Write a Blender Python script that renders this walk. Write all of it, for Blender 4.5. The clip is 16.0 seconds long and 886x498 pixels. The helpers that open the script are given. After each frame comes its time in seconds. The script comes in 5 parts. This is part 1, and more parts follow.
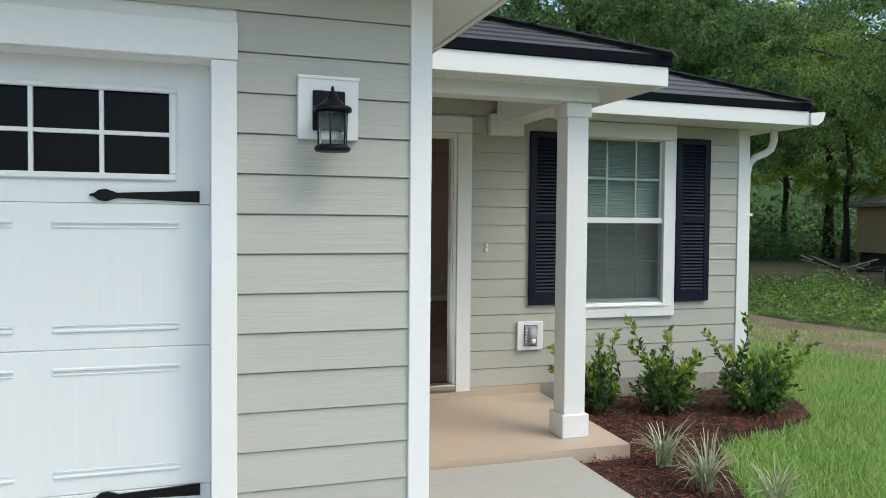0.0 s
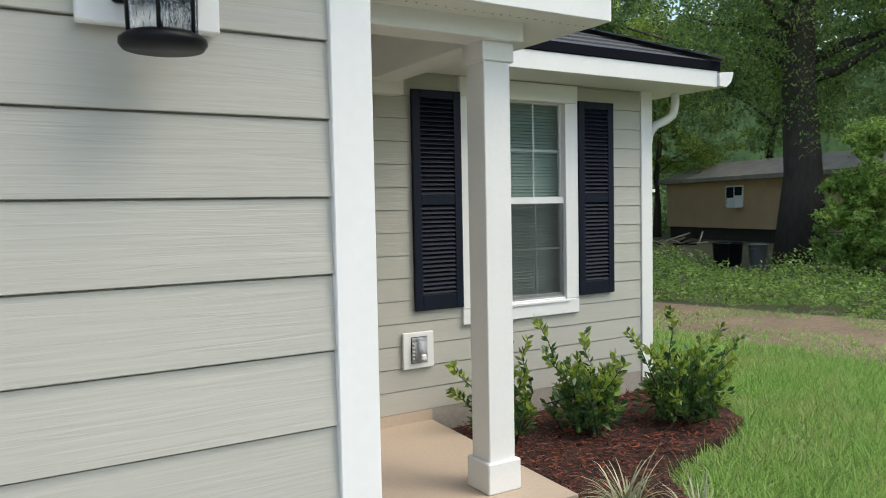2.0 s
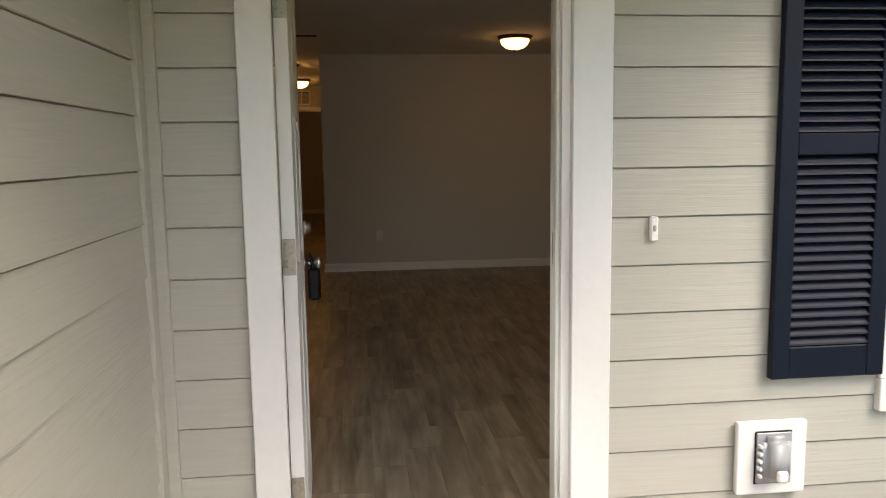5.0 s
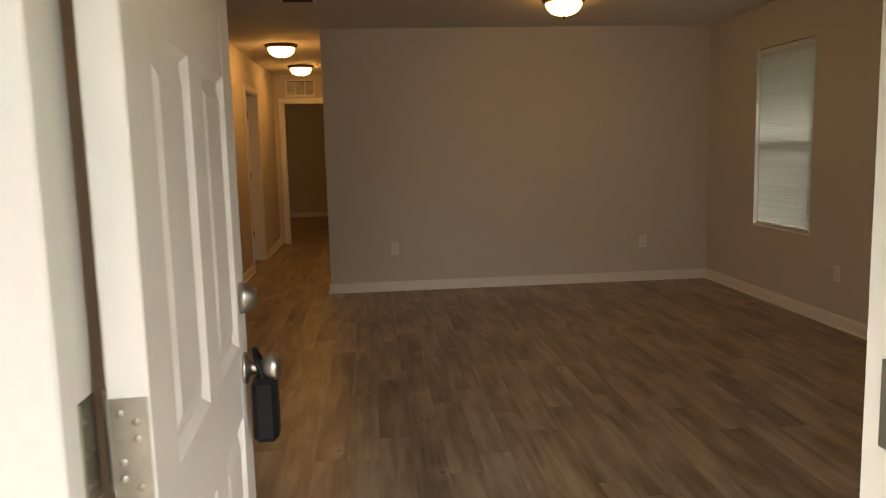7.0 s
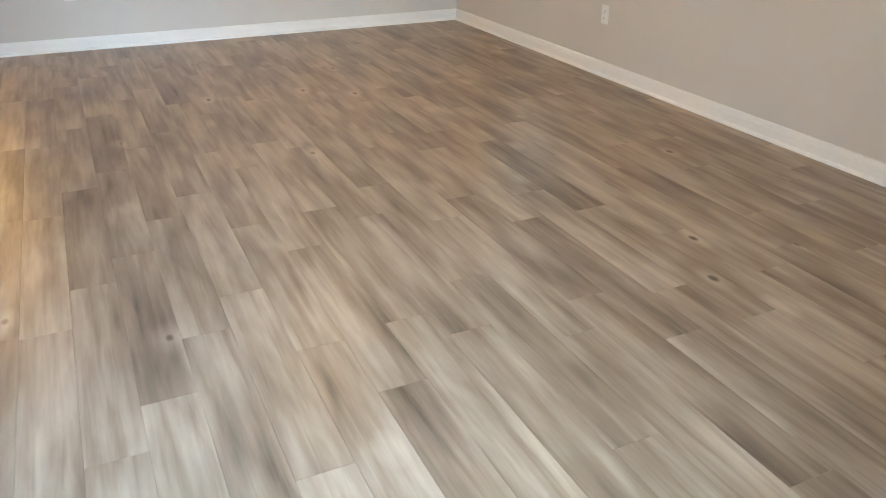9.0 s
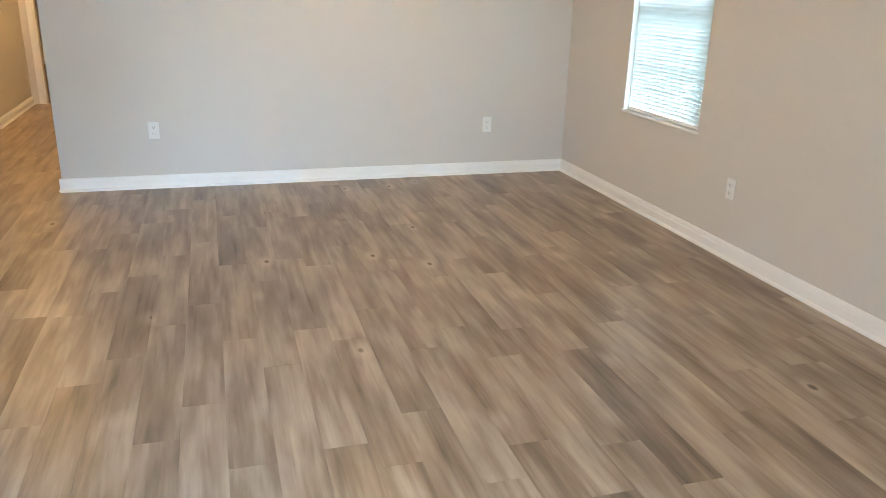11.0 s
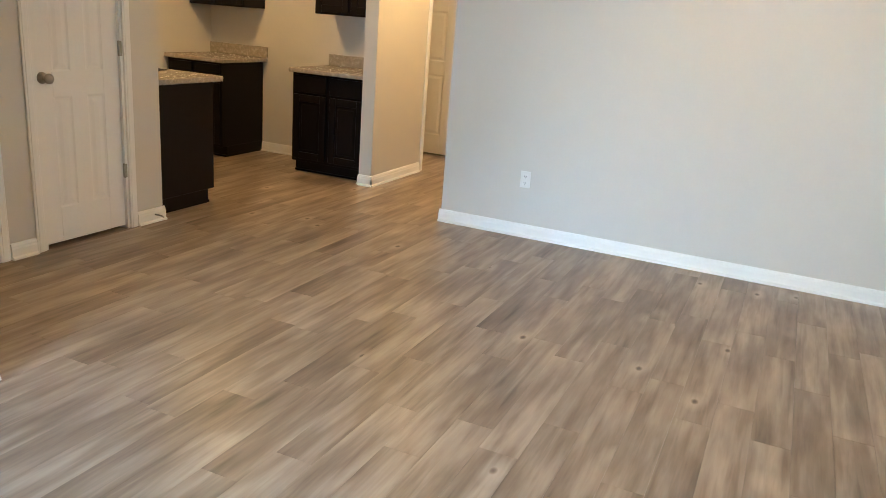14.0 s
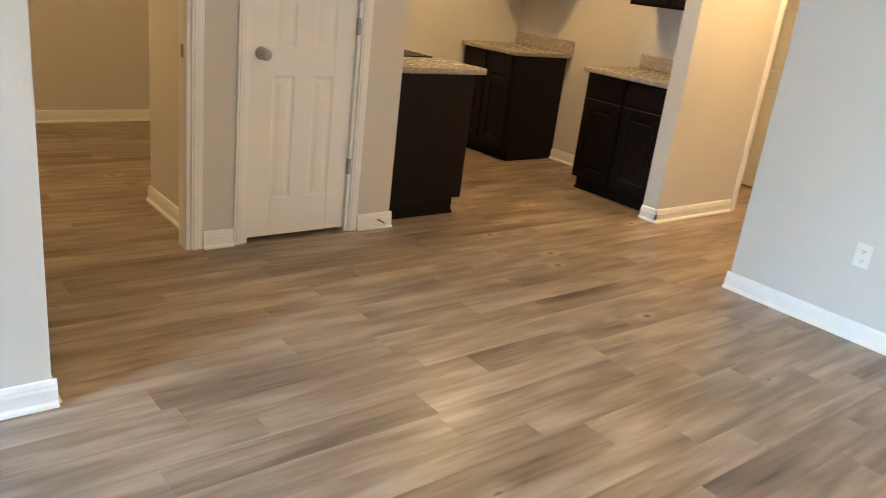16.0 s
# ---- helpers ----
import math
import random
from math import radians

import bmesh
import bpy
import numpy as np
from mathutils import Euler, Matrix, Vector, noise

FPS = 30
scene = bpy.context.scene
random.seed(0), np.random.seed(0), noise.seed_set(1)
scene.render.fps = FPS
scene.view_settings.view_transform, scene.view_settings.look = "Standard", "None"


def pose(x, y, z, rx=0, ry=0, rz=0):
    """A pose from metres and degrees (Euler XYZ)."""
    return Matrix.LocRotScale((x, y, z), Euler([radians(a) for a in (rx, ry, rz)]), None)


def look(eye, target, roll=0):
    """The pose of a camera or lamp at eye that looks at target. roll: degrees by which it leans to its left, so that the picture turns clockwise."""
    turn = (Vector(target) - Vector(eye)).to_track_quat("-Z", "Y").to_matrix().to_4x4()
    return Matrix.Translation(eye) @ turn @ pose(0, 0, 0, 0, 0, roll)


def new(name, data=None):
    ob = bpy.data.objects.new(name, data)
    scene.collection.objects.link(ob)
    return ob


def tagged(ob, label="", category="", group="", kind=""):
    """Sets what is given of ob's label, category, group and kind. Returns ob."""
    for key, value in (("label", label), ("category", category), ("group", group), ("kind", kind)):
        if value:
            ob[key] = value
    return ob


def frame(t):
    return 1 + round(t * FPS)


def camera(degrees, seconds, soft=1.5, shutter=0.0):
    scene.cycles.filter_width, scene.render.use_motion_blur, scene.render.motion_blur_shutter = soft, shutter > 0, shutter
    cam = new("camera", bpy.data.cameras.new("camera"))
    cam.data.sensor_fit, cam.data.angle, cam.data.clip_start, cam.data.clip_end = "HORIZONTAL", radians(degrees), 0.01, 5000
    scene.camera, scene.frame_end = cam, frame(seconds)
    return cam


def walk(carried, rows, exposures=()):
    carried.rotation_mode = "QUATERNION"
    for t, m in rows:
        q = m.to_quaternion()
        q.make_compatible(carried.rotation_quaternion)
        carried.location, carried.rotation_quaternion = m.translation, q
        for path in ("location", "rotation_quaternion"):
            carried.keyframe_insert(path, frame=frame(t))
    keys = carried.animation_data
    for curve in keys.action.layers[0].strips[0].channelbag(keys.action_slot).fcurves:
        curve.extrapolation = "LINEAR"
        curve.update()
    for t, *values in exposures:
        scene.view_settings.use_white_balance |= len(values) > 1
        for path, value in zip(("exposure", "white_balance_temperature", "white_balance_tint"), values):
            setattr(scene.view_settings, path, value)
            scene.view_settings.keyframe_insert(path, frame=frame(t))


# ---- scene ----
cam = camera(60.1, 16.0, soft=0.55, shutter=0.2)
PATH = [
    (0, (-1.076, -5.824, 1.302), (-0.452, -3.925, 1.237), 0.5),
    (0.5, (-1.064, -5.454, 1.293), (-0.361, -3.583, 1.233), 0.2),
    (1, (-1.054, -5.127, 1.303), (-0.254, -3.295, 1.238), -0.3),
    (1.5, (-0.938, -4.729, 1.311), (-0.016, -2.956, 1.233), -0.6),
    (2, (-0.865, -4.356, 1.309), (0.183, -2.655, 1.201), -1.1),
    (2.5, (-0.663, -4.046, 1.301), (0.495, -2.422, 1.16), -0.8),
    (3, (-0.341, -3.681, 1.343), (0.805, -2.049, 1.192), 0.3),
    (3.5, (-0.095, -3.336, 1.344), (0.88, -1.603, 1.132), 1.2),
    (4, (0.165, -3.034, 1.32), (0.785, -1.151, 1.056), 0.4),
    (4.5, (0.308, -2.645, 1.355), (0.604, -0.685, 1.09), -0.1),
    (6.8, (0.341, -0.814, 1.355), (0.485, 1.168, 1.121), -1.5),
    (7, (0.366, -0.681, 1.343), (0.543, 1.294, 1.081), -1.5),
    (7.5, (0.434, -0.332, 1.331), (0.663, 1.607, 0.897), -2.0),
    (8, (0.437, -0.03, 1.281), (0.837, 1.764, 0.491), -1.7),
    (8.5, (0.466, 0.179, 1.273), (1.16, 1.791, 0.313), 0.2),
    (9, (0.52, 0.301, 1.266), (1.29, 1.908, 0.358), 0.4),
    (9.5, (0.664, 0.56, 1.28), (1.406, 2.222, 0.45), -1.1),
    (10, (0.725, 0.745, 1.363), (1.398, 2.462, 0.588), 0.5),
    (10.2, (0.748, 0.81, 1.367), (1.421, 2.547, 0.638), 1.3),
    (12.3, (1.526, 1.145, 1.467), (1.655, 3.038, 0.835), 1.6),
    (12.5, (1.614, 1.182, 1.472), (1.658, 3.078, 0.838), 2.1),
    (13, (1.892, 1.239, 1.444), (1.592, 3.113, 0.813), 2.7),
    (13.5, (2.087, 1.336, 1.452), (1.398, 3.114, 0.849), 1.5),
    (14, (2.153, 1.579, 1.445), (1.386, 3.332, 0.861), 4.5),
    (14.5, (2.163, 1.839, 1.43), (1.34, 3.569, 0.858), 6.4),
    (15, (2.202, 2.196, 1.398), (1.155, 3.798, 0.818), 5.8),
    (15.5, (2.124, 2.514, 1.375), (0.866, 3.941, 0.759), 5.5),
    (16, (1.917, 2.837, 1.4), (0.479, 4.057, 0.734), 7.0),
]
EXPOSURES = [(0, 1.25, 6700, 2), (1.5, 1.25, 6800, 3), (2.5, 1.4, 7200, 7), (3.0, 1.42, 7250, 8), (3.5, 1.8, 7250, 8), (4.5, 1.85, 7300, 10), (5.6, 2.4, 7600, 12), (6.8, 2.95, 8200, 13), (7.1, 3.35, 8200, 14), (7.5, 4.2, 8000, 13), (8.0, 4.8, 6600, 9), (8.6, 5.33, 5300, 3), (10.0, 5.55, 5100, 1), (12.5, 5.55, 4900, -1), (16.0, 5.95, 4750, -2)]
walk(cam, [(t, look(eye, target, roll)) for t, eye, target, roll in PATH], EXPOSURES)

# ---- world and large lights ----
world = bpy.data.worlds.new("world")
scene.world = world
world.use_nodes = True
wn = world.node_tree
sky = wn.nodes.new("ShaderNodeTexSky")
sky.sky_type = "NISHITA"
sky.sun_disc = False
SUN_EL, SUN_AZ = 52.0, 135.0
sky.sun_elevation = radians(SUN_EL)
sky.sun_rotation = radians(SUN_AZ)
sky.air_density, sky.dust_density, sky.ozone_density = 1.0, 2.0, 0.6
wn.nodes["Background"].inputs["Strength"].default_value = 0.13
wn.links.new(sky.outputs[0], wn.nodes["Background"].inputs["Color"])
sun_data = bpy.data.lights.new("sun", "SUN")
sun_data.energy, sun_data.angle, sun_data.color = 0.55, radians(35), (1.0, 0.97, 0.93)
sun = new("sun", sun_data)
a, e = radians(SUN_AZ), radians(SUN_EL)
sun.matrix_world = look((0, 0, 30), (-math.sin(a) * math.cos(e), -math.cos(a) * math.cos(e), 30 - math.sin(e)))


def window_light(name, m, w, h, power, spread=180):
    """Sky light standing in an opening."""
    d = bpy.data.lights.new(name, "AREA")
    d.shape, d.size, d.size_y, d.energy, d.color = "RECTANGLE", w, h, power, (0.86, 0.96, 1.0)
    d.spread = radians(spread)
    new(name, d).matrix_world = m


window_light("front_window_light", look((2.47, 0.119, 1.34), (2.47, 2.0, 1.2)), 0.68, 1.16, 0.12)
window_light("doorway_light", look((0.62, 0.0, 1.15), (0.95, 2.0, 0.40)), 0.45, 1.4, 0.78, 98)
window_light("side_window_light", look((3.69, 5.21, 1.37), (2.0, 5.21, 1.37)), 0.76, 1.26, 0.055)


# ---- materials ----
def mat(name, color, rough=0.6, metal=0.0, var=0.12, scale=(8, 8, 8), coarse=1.2, bump=0.1, bump_dist=0.004, color2=None, spec=0.5, rand=0.0, detail=6, swirl=0.0):
    """A painted, wooden or mineral surface: two scales of tone, roughness spread and fine relief."""
    m = bpy.data.materials.new(name)
    m.use_nodes = True
    n, l = m.node_tree.nodes, m.node_tree.links
    b = n["Principled BSDF"]
    b.inputs["Metallic"].default_value = metal
    b.inputs["Specular IOR Level"].default_value = spec
    tc = n.new("ShaderNodeTexCoord")
    mp = n.new("ShaderNodeMapping")
    mp.inputs["Scale"].default_value = scale
    co = tc.outputs["Object"]
    if rand:
        pick = n.new("ShaderNodeObjectInfo")
        shift = n.new("ShaderNodeVectorMath")
        shift.operation = "MULTIPLY_ADD"
        shift.inputs[1].default_value = (31.0, 17.0, 7.0)
        l.new(pick.outputs["Random"], shift.inputs[0])
        l.new(co, shift.inputs[2])
        co = shift.outputs[0]
    l.new(co, mp.inputs["Vector"])
    fine = n.new("ShaderNodeTexNoise")
    fine.inputs["Scale"].default_value = 1.0
    fine.inputs["Detail"].default_value, fine.inputs["Distortion"].default_value = detail, swirl
    l.new(mp.outputs[0], fine.inputs["Vector"])
    big = n.new("ShaderNodeTexNoise")
    big.inputs["Scale"].default_value = coarse
    big.inputs["Detail"].default_value = 3
    l.new(co, big.inputs["Vector"])
    mix = n.new("ShaderNodeMath")
    mix.operation = "ADD"
    l.new(fine.outputs["Fac"], mix.inputs[0])
    l.new(big.outputs["Fac"], mix.inputs[1])
    last = mix
    if rand:
        info = n.new("ShaderNodeObjectInfo")
        rm = n.new("ShaderNodeMath")
        rm.operation = "MULTIPLY_ADD"
        rm.inputs[1].default_value, rm.inputs[2].default_value = rand, -rand / 2
        l.new(info.outputs["Random"], rm.inputs[0])
        ad = n.new("ShaderNodeMath")
        l.new(rm.outputs[0], ad.inputs[0])
        l.new(mix.outputs[0], ad.inputs[1])
        last = ad
    ramp = n.new("ShaderNodeValToRGB")
    c2 = color2 or [min(1, c * (1 + var)) for c in color]
    c1 = color if color2 else [c * (1 - var) for c in color]
    ramp.color_ramp.elements[0].position, ramp.color_ramp.elements[0].color = 0.3, (*c1, 1)
    ramp.color_ramp.elements[1].position, ramp.color_ramp.elements[1].color = 0.7, (*c2, 1)
    hf = n.new("ShaderNodeMath")
    hf.operation = "MULTIPLY"
    hf.inputs[1].default_value = 0.5
    l.new(last.outputs[0], hf.inputs[0])
    l.new(hf.outputs[0], ramp.inputs["Fac"])
    l.new(ramp.outputs[0], b.inputs["Base Color"])
    rr = n.new("ShaderNodeMapRange")
    rr.inputs["To Min"].default_value, rr.inputs["To Max"].default_value = max(0.02, rough - 0.1), min(1, rough + 0.1)
    l.new(big.outputs["Fac"], rr.inputs["Value"])
    l.new(rr.outputs[0], b.inputs["Roughness"])
    if bump:
        bp = n.new("ShaderNodeBump")
        bp.inputs["Strength"].default_value, bp.inputs["Distance"].default_value = bump, bump_dist
        l.new(fine.outputs["Fac"], bp.inputs["Height"])
        l.new(bp.outputs[0], b.inputs["Normal"])
    return m


def glow(name, color, strength):
    m = bpy.data.materials.new(name)
    m.use_nodes = True
    b = m.node_tree.nodes["Principled BSDF"]
    b.inputs["Base Color"].default_value = (0.9, 0.85, 0.75, 1)
    b.inputs["Emission Color"].default_value, b.inputs["Emission Strength"].default_value = (*color, 1), strength
    return m


def glassy(name, color=(1, 1, 1), rough=0.0, ior=1.45):
    m = bpy.data.materials.new(name)
    m.use_nodes = True
    b = m.node_tree.nodes["Principled BSDF"]
    b.inputs["Base Color"].default_value = (*color, 1)
    b.inputs["Transmission Weight"].default_value, b.inputs["Roughness"].default_value, b.inputs["IOR"].default_value = 1.0, rough, ior
    return m


def leafy(name, c1, c2, translucency=0.35, rough=0.45):
    m = bpy.data.materials.new(name)
    m.use_nodes = True
    n, l = m.node_tree.nodes, m.node_tree.links
    b = n["Principled BSDF"]
    g = n.new("ShaderNodeNewGeometry")
    ramp = n.new("ShaderNodeValToRGB")
    ramp.color_ramp.elements[0].color, ramp.color_ramp.elements[1].color = (*c1, 1), (*c2, 1)
    l.new(g.outputs["Random Per Island"], ramp.inputs["Fac"])
    l.new(ramp.outputs[0], b.inputs["Base Color"])
    b.inputs["Roughness"].default_value = rough
    tr = n.new("ShaderNodeBsdfTranslucent")
    l.new(ramp.outputs[0], tr.inputs["Color"])
    ms = n.new("ShaderNodeMixShader")
    ms.inputs[0].default_value = translucency
    l.new(b.outputs[0], ms.inputs[1])
    l.new(tr.outputs[0], ms.inputs[2])
    l.new(ms.outputs[0], n["Material Output"].inputs["Surface"])
    return m


def plank_mat(name, island):
    """Greyish tan vinyl plank with grain along its length, knots and a tone of its own for each plank."""
    m = bpy.data.materials.new(name)
    m.use_nodes = True
    n, l = m.node_tree.nodes, m.node_tree.links
    b = n["Principled BSDF"]
    if island:
        rnd = n.new("ShaderNodeNewGeometry").outputs["Random Per Island"]
    else:
        rnd = n.new("ShaderNodeObjectInfo").outputs["Random"]
    tc = n.new("ShaderNodeTexCoord")
    off = n.new("ShaderNodeVectorMath")
    off.operation = "MULTIPLY_ADD"
    comb = n.new("ShaderNodeCombineXYZ")
    for i in range(3):
        l.new(rnd, comb.inputs[i])
    l.new(comb.outputs[0], off.inputs[0])
    off.inputs[1].default_value = (37.0, 91.0, 13.0)
    l.new(tc.outputs["Object"], off.inputs[2])

    def tex(scale, detail, vec, dist=0.0):
        mp = n.new("ShaderNodeMapping")
        mp.inputs["Scale"].default_value = vec
        l.new(off.outputs[0], mp.inputs["Vector"])
        t = n.new("ShaderNodeTexNoise")
        t.inputs["Scale"].default_value, t.inputs["Detail"].default_value, t.inputs["Distortion"].default_value = scale, detail, dist
        l.new(mp.outputs[0], t.inputs["Vector"])
        return t.outputs["Fac"]

    blotch = tex(1.0, 4, (18, 2.0, 1), 0.2)
    grain = tex(1.0, 4, (95, 3.0, 1), 0.1)
    cloud = tex(1.0, 3, (5.0, 1.5, 1), 0.25)
    streak = tex(1.0, 4, (32, 1.6, 1), 0.3)
    mp = n.new("ShaderNodeMapping")
    mp.inputs["Scale"].default_value = (6.5, 3.8, 1)
    l.new(off.outputs[0], mp.inputs["Vector"])
    vor = n.new("ShaderNodeTexVoronoi")
    vor.inputs["Scale"].default_value = 0.62
    l.new(mp.outputs[0], vor.inputs["Vector"])
    knot = n.new("ShaderNodeMapRange")
    knot.inputs["From Min"].default_value, knot.inputs["From Max"].default_value = 0.02, 0.07
    knot.inputs["To Min"].default_value, knot.inputs["To Max"].default_value = 0.36, 0.0
    l.new(vor.outputs["Distance"], knot.inputs["Value"])
    halo = n.new("ShaderNodeMapRange")
    halo.inputs["From Min"].default_value, halo.inputs["From Max"].default_value = 0.07, 0.24
    halo.inputs["To Min"].default_value, halo.inputs["To Max"].default_value = 0.11, 0.0
    l.new(vor.outputs["Distance"], halo.inputs["Value"])
    pick = n.new("ShaderNodeSeparateColor")
    l.new(vor.outputs["Color"], pick.inputs[0])

    def op(kind, a, b2, c=None):
        o = n.new("ShaderNodeMath")
        o.operation = kind
        for i, v in enumerate((a, b2) if c is None else (a, b2, c)):
            if isinstance(v, (int, float)):
                o.inputs[i].default_value = v
            else:
                l.new(v, o.inputs[i])
        return o.outputs[0]

    lines = n.new("ShaderNodeMapRange")
    lines.inputs["From Min"].default_value, lines.inputs["From Max"].default_value = 0.32, 0.47
    lines.inputs["To Min"].default_value, lines.inputs["To Max"].default_value = -0.06, 0.0
    l.new(streak, lines.inputs["Value"])
    v = op("MULTIPLY_ADD", rnd, 0.065, 0.035)
    v = op("ADD", v, op("MULTIPLY", grain, 0.07))
    v = op("ADD", v, op("MULTIPLY", cloud, 0.38))
    v = op("ADD", v, op("MULTIPLY", blotch, 0.42))
    v = op("ADD", v, lines.outputs[0])
    v = op("ADD", v, op("MULTIPLY", op("SUBTRACT", halo.outputs[0], knot.outputs[0]), op("GREATER_THAN", pick.outputs[0], 0.45)))
    ramp = n.new("ShaderNodeValToRGB")
    el = ramp.color_ramp.elements
    el[0].position, el[0].color = 0.30, (0.085, 0.060, 0.040, 1)
    el[1].position, el[1].color = 0.70, (0.54, 0.455, 0.355, 1)
    mid = el.new(0.48)
    mid.color = (0.265, 0.208, 0.150, 1)
    l.new(v, ramp.inputs["Fac"])
    l.new(ramp.outputs[0], b.inputs["Base Color"])
    rr = n.new("ShaderNodeMapRange")
    rr.inputs["To Min"].default_value, rr.inputs["To Max"].default_value = 0.24, 0.44
    l.new(grain, rr.inputs["Value"])
    l.new(rr.outputs[0], b.inputs["Roughness"])
    bp = n.new("ShaderNodeBump")
    bp.inputs["Strength"].default_value, bp.inputs["Distance"].default_value = 0.18, 0.002
    l.new(grain, bp.inputs["Height"])
    l.new(bp.outputs[0], b.inputs["Normal"])
    return m


M_SIDING = mat("greige_siding", (0.435, 0.425, 0.375), 0.62, var=0.06, scale=(3.5, 3.5, 95), coarse=0.8, bump=0.45, bump_dist=0.003, rand=0.12, detail=3, swirl=0.8)
M_TRIM = mat("white_trim_paint", (0.76, 0.76, 0.745), 0.5, var=0.03, scale=(40, 40, 40), bump=0.05)
M_GDOOR = mat("white_garage_steel", (0.69, 0.71, 0.71), 0.42, var=0.03, scale=(60, 60, 4), bump=0.12, bump_dist=0.001)
M_SOFFIT = mat("white_soffit", (0.76, 0.76, 0.73), 0.6, var=0.03, bump=0.04)
M_SHUTTER = mat("navy_black_shutter", (0.0045, 0.0075, 0.019), 0.5, var=0.2, scale=(60, 60, 6), bump=0.1, bump_dist=0.001, spec=0.22)
M_BLACK = mat("black_metal", (0.004, 0.004, 0.006), 0.42, 0.0, var=0.25, scale=(90, 90, 90), bump=0.15, bump_dist=0.001, spec=0.2)
M_DRIP = mat("black_drip_edge", (0.003, 0.004, 0.009), 0.6, 0.0, var=0.2, bump=0.03, spec=0.06)
M_SHINGLE = mat("charcoal_shingle", (0.060, 0.062, 0.068), 0.85, var=0.4, scale=(120, 120, 120), bump=0.5, bump_dist=0.003, rand=0.5)
M_CONCRETE = mat("grey_concrete", (0.40, 0.385, 0.35), 0.85, var=0.12, scale=(60, 60, 60), coarse=0.9, bump=0.25, bump_dist=0.002)
M_PORCH = mat("tan_porch_concrete", (0.47, 0.375, 0.29), 0.75, var=0.10, scale=(50, 50, 50), coarse=1.1, bump=0.2, bump_dist=0.002)
M_FOUND = mat("foundation_concrete", (0.33, 0.30, 0.27), 0.9, var=0.2, scale=(30, 30, 30), bump=0.3)
M_MULCH = mat("red_brown_mulch", (0.012, 0.005, 0.004), 0.95, var=0.5, scale=(45, 45, 45), coarse=4, bump=1.0, bump_dist=0.03, color2=(0.075, 0.024, 0.014))
M_CHIP = leafy("mulch_chip", (0.010, 0.0035, 0.003), (0.25, 0.068, 0.034), 0.0, 0.9)
M_GROUND = mat("green_brown_ground", (0.035, 0.045, 0.014), 0.95, var=0.4, scale=(20, 20, 20), coarse=0.5, bump=0.8, bump_dist=0.03, color2=(0.11, 0.10, 0.045))
M_DIRT = mat("brown_dirt", (0.11, 0.075, 0.045), 0.95, var=0.3, scale=(18, 18, 18), coarse=0.7, bump=0.8, bump_dist=0.02, color2=(0.29, 0.215, 0.135))
M_GRASS = leafy("grass_blades", (0.13, 0.28, 0.045), (0.52, 0.76, 0.23), 0.45, 0.5)
M_GRASS_PALE = leafy("pale_grass_blades", (0.28, 0.36, 0.10), (0.64, 0.70, 0.30), 0.4, 0.5)
M_SHRUB = leafy("shrub_leaves", (0.025, 0.075, 0.025), (0.13, 0.25, 0.055), 0.3, 0.28)
M_SHRUB_NEW = leafy("young_shrub_leaves", (0.20, 0.30, 0.04), (0.38, 0.48, 0.09), 0.4, 0.35)
M_WEED = leafy("weed_leaves", (0.08, 0.165, 0.03), (0.32, 0.46, 0.11), 0.5, 0.5)
M_SAPLING = leafy("sapling_leaves", (0.16, 0.28, 0.06), (0.50, 0.66, 0.18), 0.55, 0.45)
M_LEAF_DARK = leafy("dark_tree_leaves", (0.055, 0.115, 0.042), (0.25, 0.38, 0.12), 0.6, 0.5)
M_OAK = leafy("oak_leaves", (0.08, 0.15, 0.045), (0.38, 0.52, 0.15), 0.65, 0.5)
M_LEAF = leafy("tree_leaves", (0.17, 0.27, 0.055), (0.54, 0.65, 0.16), 0.6, 0.5)
M_LIRIOPE = leafy("striped_grass_leaves", (0.20, 0.26, 0.12), (0.58, 0.56, 0.40), 0.25, 0.5)
M_BARK = mat("tree_bark", (0.055, 0.045, 0.035), 0.95, var=0.4, scale=(14, 14, 3), bump=1.0, bump_dist=0.03)
M_WALL = mat("greige_wall_paint", (0.66, 0.637, 0.595), 0.7, var=0.02, scale=(90, 90, 90), coarse=0.6, bump=0.10, bump_dist=0.001)
M_CEIL = mat("knockdown_ceiling", (0.70, 0.68, 0.64), 0.85, var=0.03, scale=(35, 35, 35), bump=0.5, bump_dist=0.004)
M_BASE = mat("white_baseboard_paint", (0.88, 0.875, 0.86), 0.4, var=0.02, scale=(50, 50, 50), bump=0.03)
M_DOORW = mat("white_door_paint", (0.78, 0.77, 0.74), 0.42, var=0.02, scale=(80, 80, 8), bump=0.06, bump_dist=0.001)
M_PLANK = plank_mat("vinyl_plank", False)
M_PLANKS = plank_mat("vinyl_planks", True)
M_SUB = mat("dark_joint", (0.10, 0.075, 0.055), 0.9, var=0.1, bump=0)
M_ESPRESSO = mat("espresso_cabinet", (0.005, 0.003, 0.0026), 0.45, var=0.3, scale=(50, 50, 5), bump=0.08, bump_dist=0.001, spec=0.2)
M_GRANITE = mat("beige_granite", (0.27, 0.24, 0.205), 0.25, var=0.5, scale=(190, 190, 190), coarse=40, bump=0.02, color2=(0.47, 0.43, 0.37), detail=2)
M_NICKEL = mat("brushed_nickel", (0.42, 0.40, 0.37), 0.32, 1.0, var=0.08, scale=(90, 90, 90), bump=0.03)
